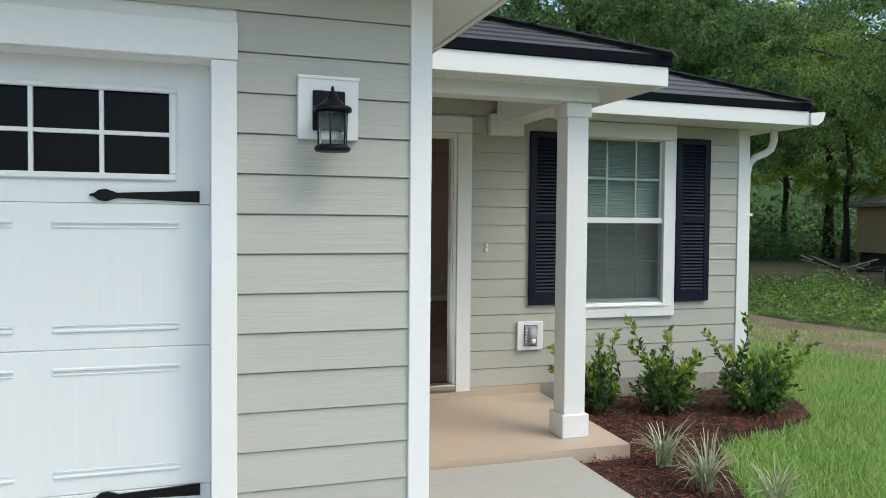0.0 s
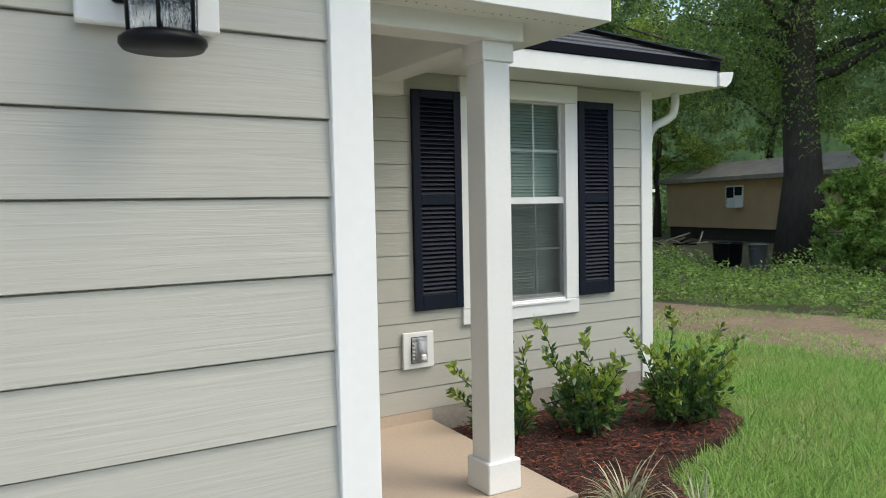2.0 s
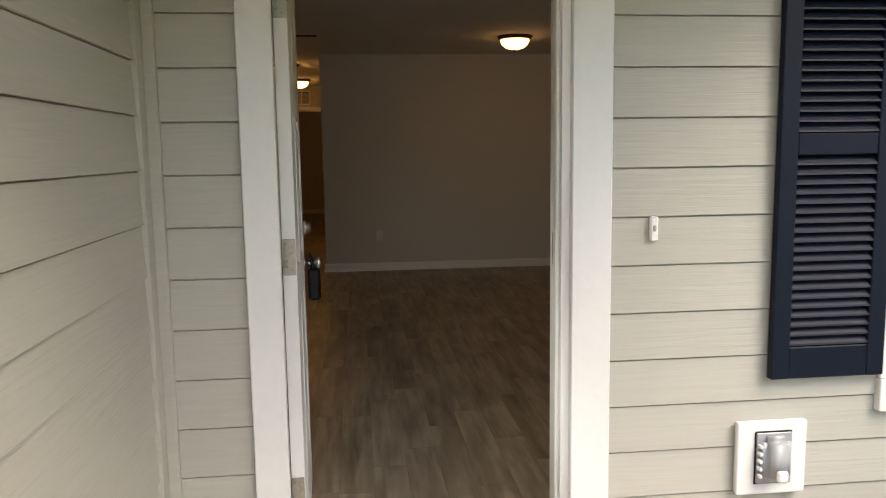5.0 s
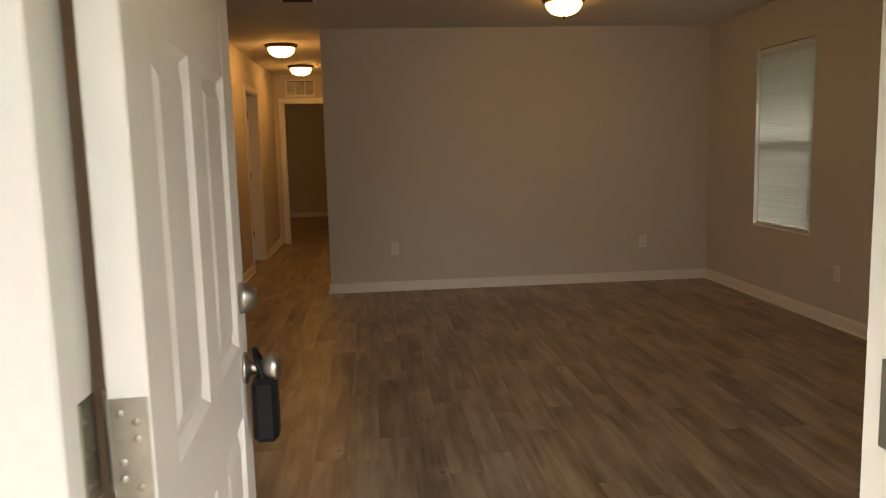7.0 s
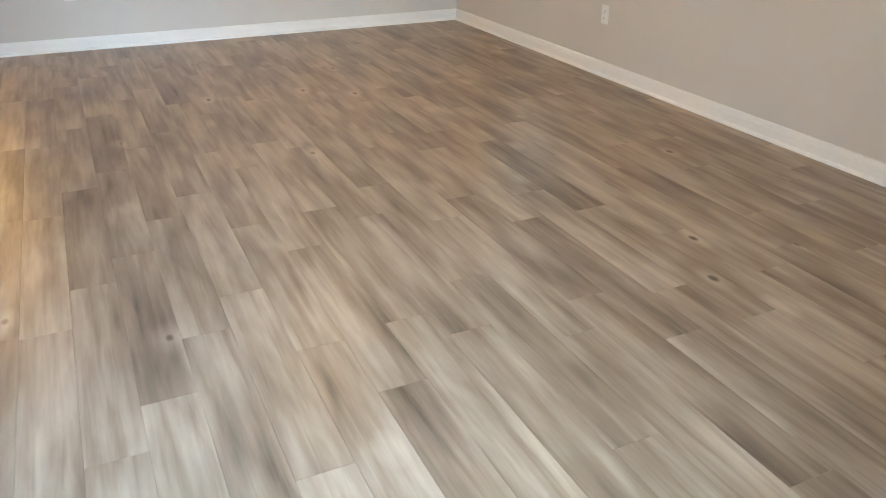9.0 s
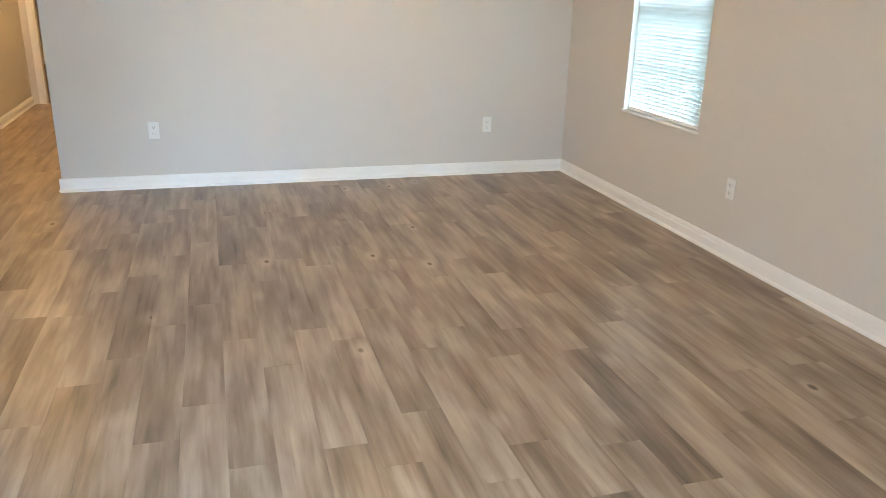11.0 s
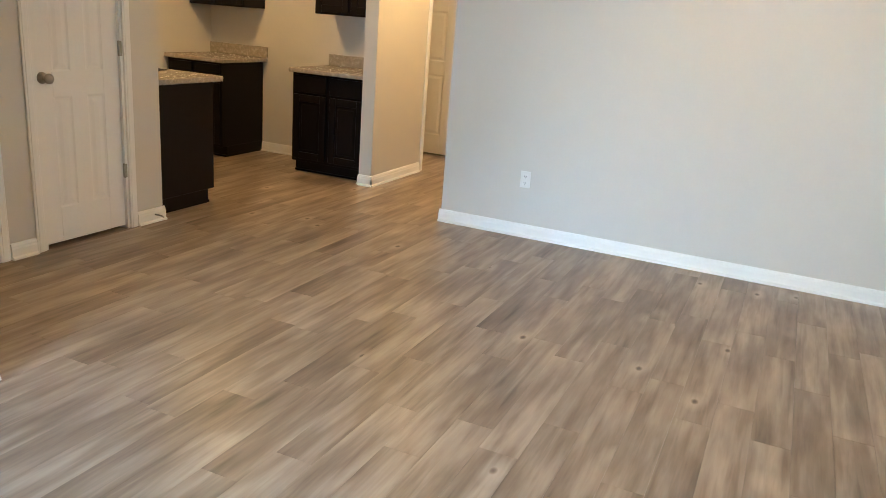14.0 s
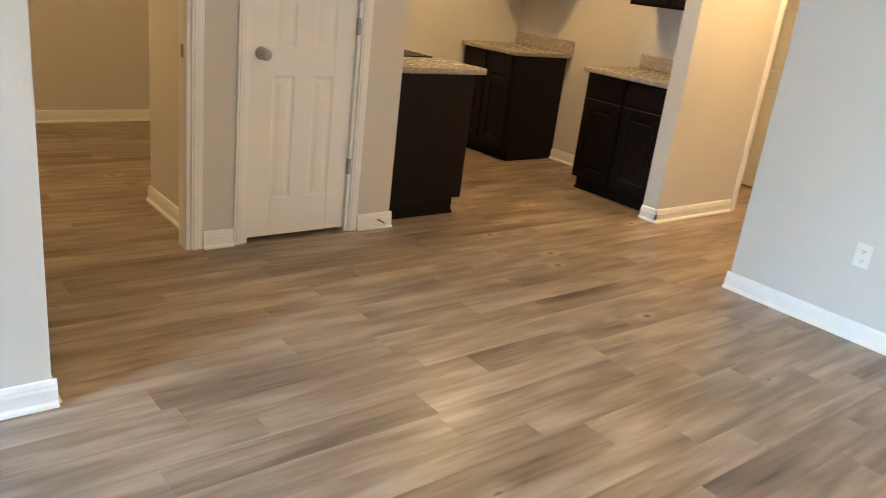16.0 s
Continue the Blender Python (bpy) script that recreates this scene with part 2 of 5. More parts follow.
M_HINGE = mat("aged_nickel_hinge", (0.40, 0.38, 0.33), 0.4, 0.85, var=0.15, scale=(60, 60, 60), bump=0.08)
M_BRONZE = mat("bronze_fitting", (0.09, 0.055, 0.035), 0.4, 0.8, var=0.2, bump=0.03)
M_PLASTIC = mat("white_plastic", (0.82, 0.82, 0.80), 0.35, var=0.02, bump=0)
M_GREYPL = mat("grey_plastic", (0.35, 0.36, 0.38), 0.3, var=0.15, bump=0)
M_DARK = mat("dark_void", (0.004, 0.004, 0.006), 0.6, var=0.2, bump=0, spec=0.2)
M_PANE = mat("dark_garage_pane", (0.002, 0.003, 0.006), 0.08, var=0.2, bump=0, spec=0.08)
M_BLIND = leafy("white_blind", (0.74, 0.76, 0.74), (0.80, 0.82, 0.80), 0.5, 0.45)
# same white slats; their dimness behind the front glass is put into the colour
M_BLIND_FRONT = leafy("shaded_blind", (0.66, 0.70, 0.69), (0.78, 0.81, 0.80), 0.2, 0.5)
M_VINYL = mat("white_vinyl_frame", (0.80, 0.80, 0.79), 0.35, var=0.02, bump=0)
M_MUNTIN = mat("pale_grid_bar", (0.40, 0.47, 0.45), 0.4, var=0.03, bump=0)
M_GLASS = glassy("window_glass", (0.72, 0.84, 0.82))
M_SCREEN = bpy.data.materials.new("insect_screen")
M_SCREEN.use_nodes = True
sn = M_SCREEN.node_tree
tb, mx = sn.nodes.new("ShaderNodeBsdfTransparent"), sn.nodes.new("ShaderNodeMixShader")
sn.nodes["Principled BSDF"].inputs["Base Color"].default_value = (0.03, 0.032, 0.035, 1)
mx.inputs[0].default_value = 0.30
sn.links.new(tb.outputs[0], mx.inputs[1])
sn.links.new(sn.nodes["Principled BSDF"].outputs[0], mx.inputs[2])
sn.links.new(mx.outputs[0], sn.nodes["Material Output"].inputs["Surface"])
M_SEEDY = glassy("seeded_glass", (0.95, 0.96, 0.97), 0.01)
sg = M_SEEDY.node_tree
sm, st, sb, sc = sg.nodes.new("ShaderNodeMapping"), sg.nodes.new("ShaderNodeTexNoise"), sg.nodes.new("ShaderNodeBump"), sg.nodes.new("ShaderNodeTexCoord")
sm.inputs["Scale"].default_value = (42, 42, 9)
sb.inputs["Strength"].default_value, sb.inputs["Distance"].default_value = 0.55, 0.004
sg.links.new(sc.outputs["Object"], sm.inputs["Vector"])
sg.links.new(sm.outputs[0], st.inputs["Vector"])
sg.links.new(st.outputs["Fac"], sb.inputs["Height"])
sg.links.new(sb.outputs[0], sg.nodes["Principled BSDF"].inputs["Normal"])
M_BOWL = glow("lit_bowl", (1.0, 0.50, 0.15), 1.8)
M_BOWL_HALL = glow("lit_hall_bowl", (1.0, 0.50, 0.15), 2.1)
M_TAN = mat("tan_trailer_metal", (0.56, 0.36, 0.21), 0.6, var=0.12, scale=(40, 40, 1), bump=0.25, bump_dist=0.01)
M_SKIRT = mat("brown_skirting", (0.045, 0.034, 0.026), 0.8, var=0.3, scale=(9, 9, 2), bump=0.2)
M_ROOFM = mat("pale_metal_roof", (0.34, 0.29, 0.24), 0.9, var=0.2, scale=(3, 3, 3), bump=0.1)
M_RUBBER = mat("black_bin_plastic", (0.005, 0.0055, 0.007), 0.5, var=0.2, bump=0.05, spec=0.2)
M_BIN = mat("grey_bin_plastic", (0.12, 0.12, 0.125), 0.5, var=0.2, bump=0.05)


# ---- building helpers ----
def box(bm, x0, x1, y0, y1, z0, z1, bevel=0.0):
    """A box between two corners, its edges eased by bevel, added to bm."""
    t = bmesh.new()
    bmesh.ops.create_cube(t, size=1)
    for v in t.verts:
        v.co = Vector((x0 + (v.co.x + 0.5) * (x1 - x0), y0 + (v.co.y + 0.5) * (y1 - y0), z0 + (v.co.z + 0.5) * (z1 - z0)))
    if bevel:
        bmesh.ops.bevel(t, geom=t.edges[:], offset=bevel, segments=1, affect="EDGES")
    join(bm, t)
    return bm


def join(bm, t, m=None):
    me = bpy.data.meshes.new("scratch")
    if m is not None:
        t.transform(m)
    t.to_mesh(me)
    t.free()
    bm.from_mesh(me)
    bpy.data.meshes.remove(me)


def prism(bm, pts, axis, a, b):
    """A flat outline (list of 2D points) drawn out along an axis from a to b."""
    def at(p, q, w):
        return {"x": (w, p, q), "y": (p, w, q), "z": (p, q, w)}[axis]
    lo = [bm.verts.new(at(p, q, a)) for p, q in pts]
    hi = [bm.verts.new(at(p, q, b)) for p, q in pts]
    n = len(pts)
    made = [bm.faces.new(lo), bm.faces.new(hi)]
    for i in range(n):
        made.append(bm.faces.new((lo[i], lo[(i + 1) % n], hi[(i + 1) % n], hi[i])))
    bmesh.ops.recalc_face_normals(bm, faces=made)
    return bm


def lathe(bm, profile, seg=20, m=None):
    """A turned shape from (radius, height) pairs round z."""
    t = bmesh.new()
    rings = []
    for r, z in profile:
        if r < 1e-6:
            rings.append([t.verts.new((0, 0, z))])
        else:
            rings.append([t.verts.new((r * math.cos(2 * math.pi * i / seg), r * math.sin(2 * math.pi * i / seg), z)) for i in range(seg)])
    for a, b in zip(rings, rings[1:]):
        for i in range(seg):
            j = (i + 1) % seg
            if len(a) == 1 and len(b) == 1:
                continue
            if len(a) == 1:
                t.faces.new((a[0], b[i], b[j]))
            elif len(b) == 1:
                t.faces.new((a[i], b[0], a[j]))
            else:
                t.faces.new((a[i], b[i], b[j], a[j]))
    bmesh.ops.recalc_face_normals(t, faces=t.faces[:])
    for f in t.faces:
        f.smooth = True
    join(bm, t, m)
    return bm


def tube(bm, pts, radii, seg=10):
    """A round limb through points, with a radius at each."""
    rings = []
    for i, p in enumerate(pts):
        p = Vector(p)
        d = (Vector(pts[min(i + 1, len(pts) - 1)]) - Vector(pts[max(i - 1, 0)])).normalized()
        u = d.orthogonal().normalized() if abs(d.z) > 0.95 else d.cross(Vector((0, 0, 1))).normalized()
        w = d.cross(u)
        rings.append([bm.verts.new(p + radii[i] * (u * math.cos(2 * math.pi * k / seg) + w * math.sin(2 * math.pi * k / seg))) for k in range(seg)])
    made = []
    for a, b in zip(rings, rings[1:]):
        best = min(range(seg), key=lambda s: (a[0].co - b[s].co).length)
        for k in range(seg):
            made.append(bm.faces.new((a[k], a[(k + 1) % seg], b[(k + 1 + best) % seg], b[(k + best) % seg])))
    made.append(bm.faces.new(rings[0]))
    made.append(bm.faces.new(rings[-1]))
    bmesh.ops.recalc_face_normals(bm, faces=made)
    for f in made:
        f.smooth = True
    return bm


def mesh_of(name, bm, material):
    me = bpy.data.meshes.new(name)
    bm.to_mesh(me)
    bm.free()
    me.materials.append(material)
    return me


def part(name, bm, material, parent, label=""):
    ob = new(name, mesh_of(name, bm, material))
    ob.parent = parent
    return tagged(ob, label)


def solid(name, bm, material, label="", category="", group="", kind=""):
    return tagged(new(name, mesh_of(name, bm, material)), label, category, group, kind)


def thing(name, label, category, m=None, group="", kind=""):
    ob = new(name)
    ob.empty_display_size = 0.1
    if m is not None:
        ob.matrix_world = m
    return tagged(ob, label, category, group, kind)


def B(*boxes, bevel=0.0):
    bm = bmesh.new()
    for b in boxes:
        box(bm, *b, bevel=bevel)
    return bm


def wall(name, along, c0, c1, u0, u1, z0, z1, openings=(), material=None, label=""):
    """A wall along x or y, c0 to c1 thick, with openings (u0, u1, z0, z1) cut right through."""
    bm = bmesh.new()
    cuts = sorted({u0, u1, *[min(max(v, u0), u1) for o in openings for v in o[:2]]})
    for a, b in zip(cuts, cuts[1:]):
        spans = [(z0, z1)]
        for o in openings:
            if o[0] < (a + b) / 2 < o[1]:
                spans = [s for lo, hi in spans for s in ((lo, min(hi, o[2])), (max(lo, o[3]), hi)) if s[1] - s[0] > 1e-4]
        for lo, hi in spans:
            box(bm, *((a, b, c0, c1) if along == "x" else (c0, c1, a, b)), lo, hi)
    return solid(name, bm, material or M_WALL, label, kind="structure")


def quads(name, verts, faces, material, parent=None, smooth=False):
    me = bpy.data.meshes.new(name)
    me.from_pydata(verts, [], faces)
    me.materials.append(material)
    ob = new(name, me)
    ob.parent = parent
    return ob


def leaf_mesh(name, pos, aim, up, length, width, material, parent=None):
    """Many small folded leaves: arrays of base points, directions, face normals, lengths and widths."""
    aim = aim / np.linalg.norm(aim, axis=1, keepdims=True)
    side = np.cross(aim, up)
    side /= np.linalg.norm(side, axis=1, keepdims=True) + 1e-9
    nrm = np.cross(side, aim)
    L, W = length[:, None], width[:, None]
    v = np.stack([pos, pos + aim * L * 0.5 + side * W * 0.5 + nrm * W * 0.12, pos + aim * L, pos + aim * L * 0.5 - side * W * 0.5 + nrm * W * 0.12], axis=1).reshape(-1, 3)
    k = len(pos)
    me = bpy.data.meshes.new(name)
    me.vertices.add(4 * k)
    me.vertices.foreach_set("co", v.astype(np.float32).ravel())
    me.loops.add(4 * k)
    me.loops.foreach_set("vertex_index", np.arange(4 * k, dtype=np.int32))
    me.polygons.add(k)
    me.polygons.foreach_set("loop_start", np.arange(0, 4 * k, 4, dtype=np.int32))
    me.update(calc_edges=True)
    me.materials.append(material)
    if parent == "data":
        return me
    ob = new(name, me)
    ob.parent = parent
    return ob


RNG = np.random.default_rng(7)


def rand_dirs(k, flat=1.0):
    d = RNG.normal(size=(k, 3))
    d[:, 2] *= flat
    return d / np.linalg.norm(d, axis=1, keepdims=True)

# ---- large structure: house shell ----
H = 2.44
FRONT_DOOR = (0.057, 0.945, -0.05, 2.03)
FRONT_WIN = (2.04, 2.90, 0.60, 2.08)
SIDE_WIN = (4.78, 5.64, 0.627, 2.09)
wall_front = wall("wall_front", "x", 0.0, 0.12, -0.524, 3.75, -0.1, H, [FRONT_DOOR, FRONT_WIN])
wall_right = wall("wall_right", "y", 3.63, 3.75, 0.12, 6.67, -0.1, H, [SIDE_WIN])
wall_back = wall("wall_back", "x", 6.55, 6.67, -0.06, 3.63, 0, H)
wall_hall_right = wall("wall_hall_right", "y", -0.06, 0.06, 6.67, 10.7, 0, H)
wall_entry_left = wall("wall_entry_left", "y", -0.524, -0.404, 0.12, 3.287, 0, H)
wall_pantry = wall("wall_pantry", "y", -1.645, -1.545, 1.6, 5.33, 0, H, [(3.36, 4.157, 0, 2.05), (4.435, 5.05, 0, 2.04)])
wall_pantry_south = wall("wall_pantry_south", "x", 4.244, 4.344, -2.373, -1.645, 0, H)
wall_pantry_west = wall("wall_pantry_west", "y", -2.373, -2.273, 4.344, 5.23, 0, H)
wall_kitchen_south = wall("wall_kitchen_south", "x", 5.23, 5.33, -4.515, -1.645, 0, H)
wall_kitchen_back = wall("wall_kitchen_back", "x", 7.84, 7.94, -4.6, -1.13, 0, H)
wall_kitchen_west = wall("wall_kitchen_west", "y", -3.40, -3.30, 5.33, 7.84, 0, H)
wall_flex_west = wall("wall_flex_west", "y", -4.6, -4.515, 1.5, 5.23, 0, H)
wall_flex_south = wall("wall_flex_south", "x", 1.5, 1.6, -4.515, -0.524, 0, H)
wall_hall_left = wall("wall_hall_left", "y", -1.13, -1.01, 7.164, 10.7, 0, H, [(8.13, 9.05, 0, 2.05)])
wall_hall_end = wall("wall_hall_end", "x", 10.7, 10.8, -3.0, 1.6, 0, H, [(-0.88, -0.12, 0, 2.05)])
wall_side_room = wall("wall_side_room", "y", -3.0, -2.9, 7.94, 10.7, 0, H)
wall_far_room = wall("wall_far_room", "x", 15.3, 15.4, -3.0, 1.6, 0, H)
wall_far_room_west = wall("wall_far_room_west", "y", -3.0, -2.9, 10.8, 15.3, 0, H)
wall_far_room_east = wall("wall_far_room_east", "y", 1.5, 1.6, 10.8, 15.3, 0, H)
wall_garage = wall("wall_garage", "x", -3.042, -2.93, -6.0, -0.272, -0.25, 2.3, [(-3.48, -1.01, -0.25, 1.86)], M_TRIM)
wall_garage_side = wall("wall_garage_side", "y", -0.392, -0.272, -2.93, 0.0, -0.25, 2.3, (), M_TRIM)
wall_garage_left = wall("wall_garage_left", "y", -6.0, -5.9, -2.93, 1.5, -0.25, 2.3, (), M_TRIM)
solid("ceiling", B((-4.7, 3.75, 0.0, 15.4, H, H + 0.05)), M_CEIL, "off-white knockdown textured ceiling", kind="structure")
solid("garage_ceiling", B((-6.0, -0.272, -3.042, 0.0, 2.3, 2.34)), M_CEIL, kind="structure")
solid("garage_floor", B((-5.9, -0.332, -2.93, 1.5, -0.26, -0.22)), M_CONCRETE, kind="structure")
solid("foundation", B((-0.21, 3.745, -0.012, -0.002, -0.4, -0.022), (3.752, 3.765, 0.1, 6.67, -0.4, -0.022)), M_FOUND, "rough grey concrete foundation edge under the siding", kind="structure")
floor = solid("floor", B((-4.7, 3.74, 0.062, 15.4, -0.1, -0.006)), M_SUB, "grey-brown vinyl plank floor with visible knots", kind="structure")


solid("porch_riser", B((-0.02, 1.08, -0.034, -0.0135, -0.1, -0.051), (-0.21, 1.70, -0.0175, -0.0125, -0.1, -0.027)), M_PORCH, "tan concrete riser under the front door and siding", kind="structure")


# lap siding, one board a row
def lap_boards(parent, along, face, outward, u0, u1, z_first, rows, holes=(), step=0.1455, lip=0.0175, groove=0.004):
    """Rows of overlapping boards on a wall; holes (u0, u1, z0, z1) interrupt the rows whose middle they cross."""
    cache = {}
    for i in range(rows):
        z = z_first + i * step
        spans = [(u0, u1)]
        for h in holes:
            if h[2] < z + step / 2 < h[3]:
                spans = [s for a, b in spans for s in ((a, min(b, h[0])), (max(a, h[1]), b)) if s[1] - s[0] > 0.01]
        for a, b in spans:
            key = round(b - a, 4)
            if key not in cache:
                bm = bmesh.new()
                o = outward
                pts = [(0.0, 0.0), (o * (lip - 0.001), 0.0), (o * lip, 0.001), (o * 0.009, step - groove), (o * 0.001, step - groove), (o * 0.001, step - 0.0002), (0.0, step - 0.0002)]
                prism(bm, pts, "x" if along == "x" else "y", 0.0, key)
                cache[key] = mesh_of("siding_board", bm, M_SIDING)
            ob = new("siding_board", cache[key])
            ob.parent = parent
            ob.location = (a, face, z) if along == "x" else (face, a, z)


# ---- roofs ----
def hip_roof(name, label, x0, x1, y0, z0, depth, back, hip_right=True, rise=0.42, courses=14):
    """Courses of shingles on a slope that rises to +y, hipped at its right end."""
    top = thing(name, label, "roof", kind="structure")
    run = depth / courses
    bm = bmesh.new()
    for i in range(courses):
        ya, yb = y0 + i * run, y0 + (i + 1) * run + 0.02
        za, zb = z0 + i * run * rise, z0 + (i + 1) * run * rise + 0.006
        xa = x1 - (i * run if hip_right else 0)
        xb = x1 - ((i + 1) * run + 0.02 if hip_right else 0)
        vs = [bm.verts.new(c) for c in ((x0, ya, za + 0.012), (xa, ya, za + 0.012), (xb, yb, zb), (x0, yb, zb), (x0, ya, za), (xa, ya, za))]
        bm.faces.new((vs[0], vs[1], vs[2], vs[3]))
        bm.faces.new((vs[4], vs[5], vs[1], vs[0]))
        if hip_right:
            ws = [bm.verts.new(c) for c in ((xa, ya, za + 0.012), (xa, back, za + 0.012), (xb, back, zb), (xb, yb, zb), (xa, back, za), (xa, ya, za))]
            bm.faces.new((ws[0], ws[1], ws[2], ws[3]))
            bm.faces.new((ws[5], ws[4], ws[1], ws[0]))
    part("shingles", bm, M_SHINGLE, top)
    if hip_right:
        cap = bmesh.new()
        k = int(depth / 0.16)
        for i in range(k):
            s = i * 0.16
            m = Matrix.Translation((x1 - s, y0 + s, z0 + s * rise + 0.02)) @ Vector((-1, 1, rise)).to_track_quat("X", "Z").to_matrix().to_4x4()
            t = bmesh.new()
            box(t, -0.02, 0.27, -0.09, 0.09, 0.0, 0.012)
            join(cap, t, m)
        part("hip_cap", cap, M_SHINGLE, top)
    return top


hip_roof("main_roof", "dark charcoal shingle hip roof", -0.2, 4.085, -0.42, 2.375, 2.6, 8.0)
hip_roof("porch_roof", "dark charcoal shingle porch roof", 0.0, 1.835, -1.60, 2.375, 1.6, -0.02, courses=9)
hip_roof("garage_roof", "dark charcoal shingle garage roof", -6.3, 0.16, -3.5, 2.37, 3.0, -0.02)
# closing planes over the rooms
solid("roof_deck", B((-4.8, 3.7, 1.9, 15.4, 2.9, 2.95)), M_SHINGLE, kind="structure")
# eaves
solid("eave_main", B((1.845, 4.065, -0.42, -0.395, 2.19, 2.315), bevel=0.003), M_TRIM, "white painted fascia board", kind="structure")
solid("drip_main", B((1.85, 4.085, -0.432, -0.39, 2.315, 2.385), bevel=0.004), M_DRIP, kind="structure")
solid("soffit_main", B((1.45, 4.045, -0.395, 0.02, 2.19, 2.205), (3.75, 4.045, 0.02, 7.0, 2.19, 2.205)), M_SOFFIT, kind="structure")
solid("eave_side", B((4.04, 4.065, -0.395, 7.0, 2.19, 2.315)), M_TRIM, kind="structure")
solid("eave_porch", B((0.10, 1.815, -1.60, -1.575, 2.19, 2.315), (1.79, 1.815, -1.575, -0.40, 2.19, 2.315), bevel=0.003), M_TRIM, "white painted porch fascia", kind="structure")
solid("drip_porch", B((0.10, 1.837, -1.614, -1.57, 2.315, 2.385), (1.795, 1.837, -1.57, -0.44, 2.315, 2.385), bevel=0.004), M_DRIP, kind="structure")
solid("soffit_porch", B((-0.2, 1.79, -1.575, -1.38, 2.19, 2.205), (1.45, 1.79, -1.38, -0.40, 2.19, 2.205)), M_SOFFIT, kind="structure")
perf = bmesh.new()
for i in range(36):
    box(perf, 0.0 + i * 0.05, 0.010 + i * 0.05, -1.468, -1.463, 2.188, 2.191)
solid("soffit_vent_slots", perf, M_FOUND, kind="structure")
solid("porch_ceiling", B((-0.272, 1.25, -1.38, 0.0, 2.36, 2.38)), M_SOFFIT, "white porch ceiling", kind="structure")
solid("porch_beam", B((-0.272, 1.45, -1.38, -1.20, 2.10, 2.36), (1.25, 1.45, -1.20, -0.10, 2.10, 2.36), (1.20, 1.49, -0.10, -0.018, 2.022, 2.19), bevel=0.004), M_TRIM, "white boxed porch beam", kind="structure")
solid("soffit_garage", B((-0.272, 0.13, -3.45, -1.60, 2.225, 2.24), (-6.2, -0.272, -3.45, -3.042, 2.225, 2.24)), M_SOFFIT, kind="structure")
solid("eave_garage", B((0.13, 0.155, -3.45, -1.62, 2.215, 2.36), (-6.2, 0.155, -3.475, -3.45, 2.215, 2.36)), M_TRIM, kind="structure")

# ---- ground ----
gm = bmesh.new()
bmesh.ops.create_grid(gm, x_segments=60, y_segments=60, size=350)
for v in gm.verts:
    d = math.hypot(v.co.x - 2, v.co.y)
    v.co.z = -0.27 + (0.8 * noise.noise(v.co * 0.02) if d > 60 else 0)
solid("ground", gm, M_GROUND, "patchy green and brown ground", kind="structure")


def sheet(name, outline, z, material, label, thick=0.1, bumpy=0.0):
    bm = bmesh.new()
    prism(bm, outline, "z", z - thick, z)
    return solid(name, bm, material, label, kind="structure")


sheet("walkway", [(-0.2, -1.585), (-0.2, -9.0), (1.05, -9.0), (1.17, -1.585)], -0.14, M_CONCRETE, "light grey broom-finished concrete walk", 0.15)
sheet("driveway", [(-6.5, -3.08), (-6.5, -14), (-0.215, -14), (-0.215, -3.08)], -0.15, M_CONCRETE, "light grey concrete driveway", 0.15)
sheet("pavement_porch", [(-0.27, -0.013), (-0.27, -1.57), (1.60, -1.57), (1.70, -0.013)], -0.1, M_PORCH, "smooth tan concrete porch slab", 0.25)
BED = [(1.71, -0.015), (1.61, -1.58), (1.18, -1.6), (1.12, -4.0), (1.45, -3.2), (1.75, -2.5), (2.05, -1.95), (2.35, -1.45), (2.75, -1.25), (3.2, -1.18), (3.6, -1.0), (3.85, -0.6), (3.92, 0.0), (3.88, 0.4), (3.77, 0.4), (3.77, -0.015)]
sheet("mulch_bed", BED, -0.185, M_MULCH, "dark red-brown shredded mulch bed", 0.06)
sheet("dirt_track", [(6.0, 2.2), (6.15, 0.7), (6.2, -1.0), (7.0, -4.0), (8.5, -12.0), (12.5, -12.0), (10.2, -2.5), (9.3, 0.8), (8.8, 2.4), (8.4, 4.2), (8.6, 12.0), (5.6, 12.0)], -0.262, M_DIRT, "bare brown dirt track with sparse grass", 0.05)

# ---- trim of the outer walls ----
solid("trim_corner_right", B((3.655, 3.775, -0.026, 0.0, -0.1, 2.19), (3.75, 3.776, 0.0, 0.09, -0.1, 2.19), bevel=0.002), M_TRIM, "white corner board", kind="structure")
solid("trim_corner_inner", B((-0.272, -0.215, -0.03, 0.0, -0.1, 2.36), (-0.272, -0.246, -0.09, -0.03, -0.1, 2.36), bevel=0.002), M_SIDING, "greige inside corner board", kind="structure")
solid("trim_corner_garage", B((-0.301, -0.218, -3.068, -3.042, -0.2, 2.225), (-0.272, -0.2185, -3.042, -2.95, -0.2, 2.225), bevel=0.002), M_TRIM, "white garage corner board", kind="structure")
solid("trim_garage_door", B((-1.012, -0.925, -3.068, -2.94, -0.2, 1.86), (-3.57, -3.48, -3.068, -2.94, -0.2, 1.86), (-3.6, -0.922, -3.072, -2.94, 1.862, 1.99), bevel=0.003), M_TRIM, "white garage door surround", kind="structure")
solid("trim_front_door", B((-0.0, 0.098, -0.036, 0.0, -0.05, 2.03), (0.945, 1.066, -0.036, 0.0, -0.05, 2.03), (-0.0, 1.066, -0.038, 0.0, 2.032, 2.16), bevel=0.003), M_TRIM, "white front door surround", kind="structure")

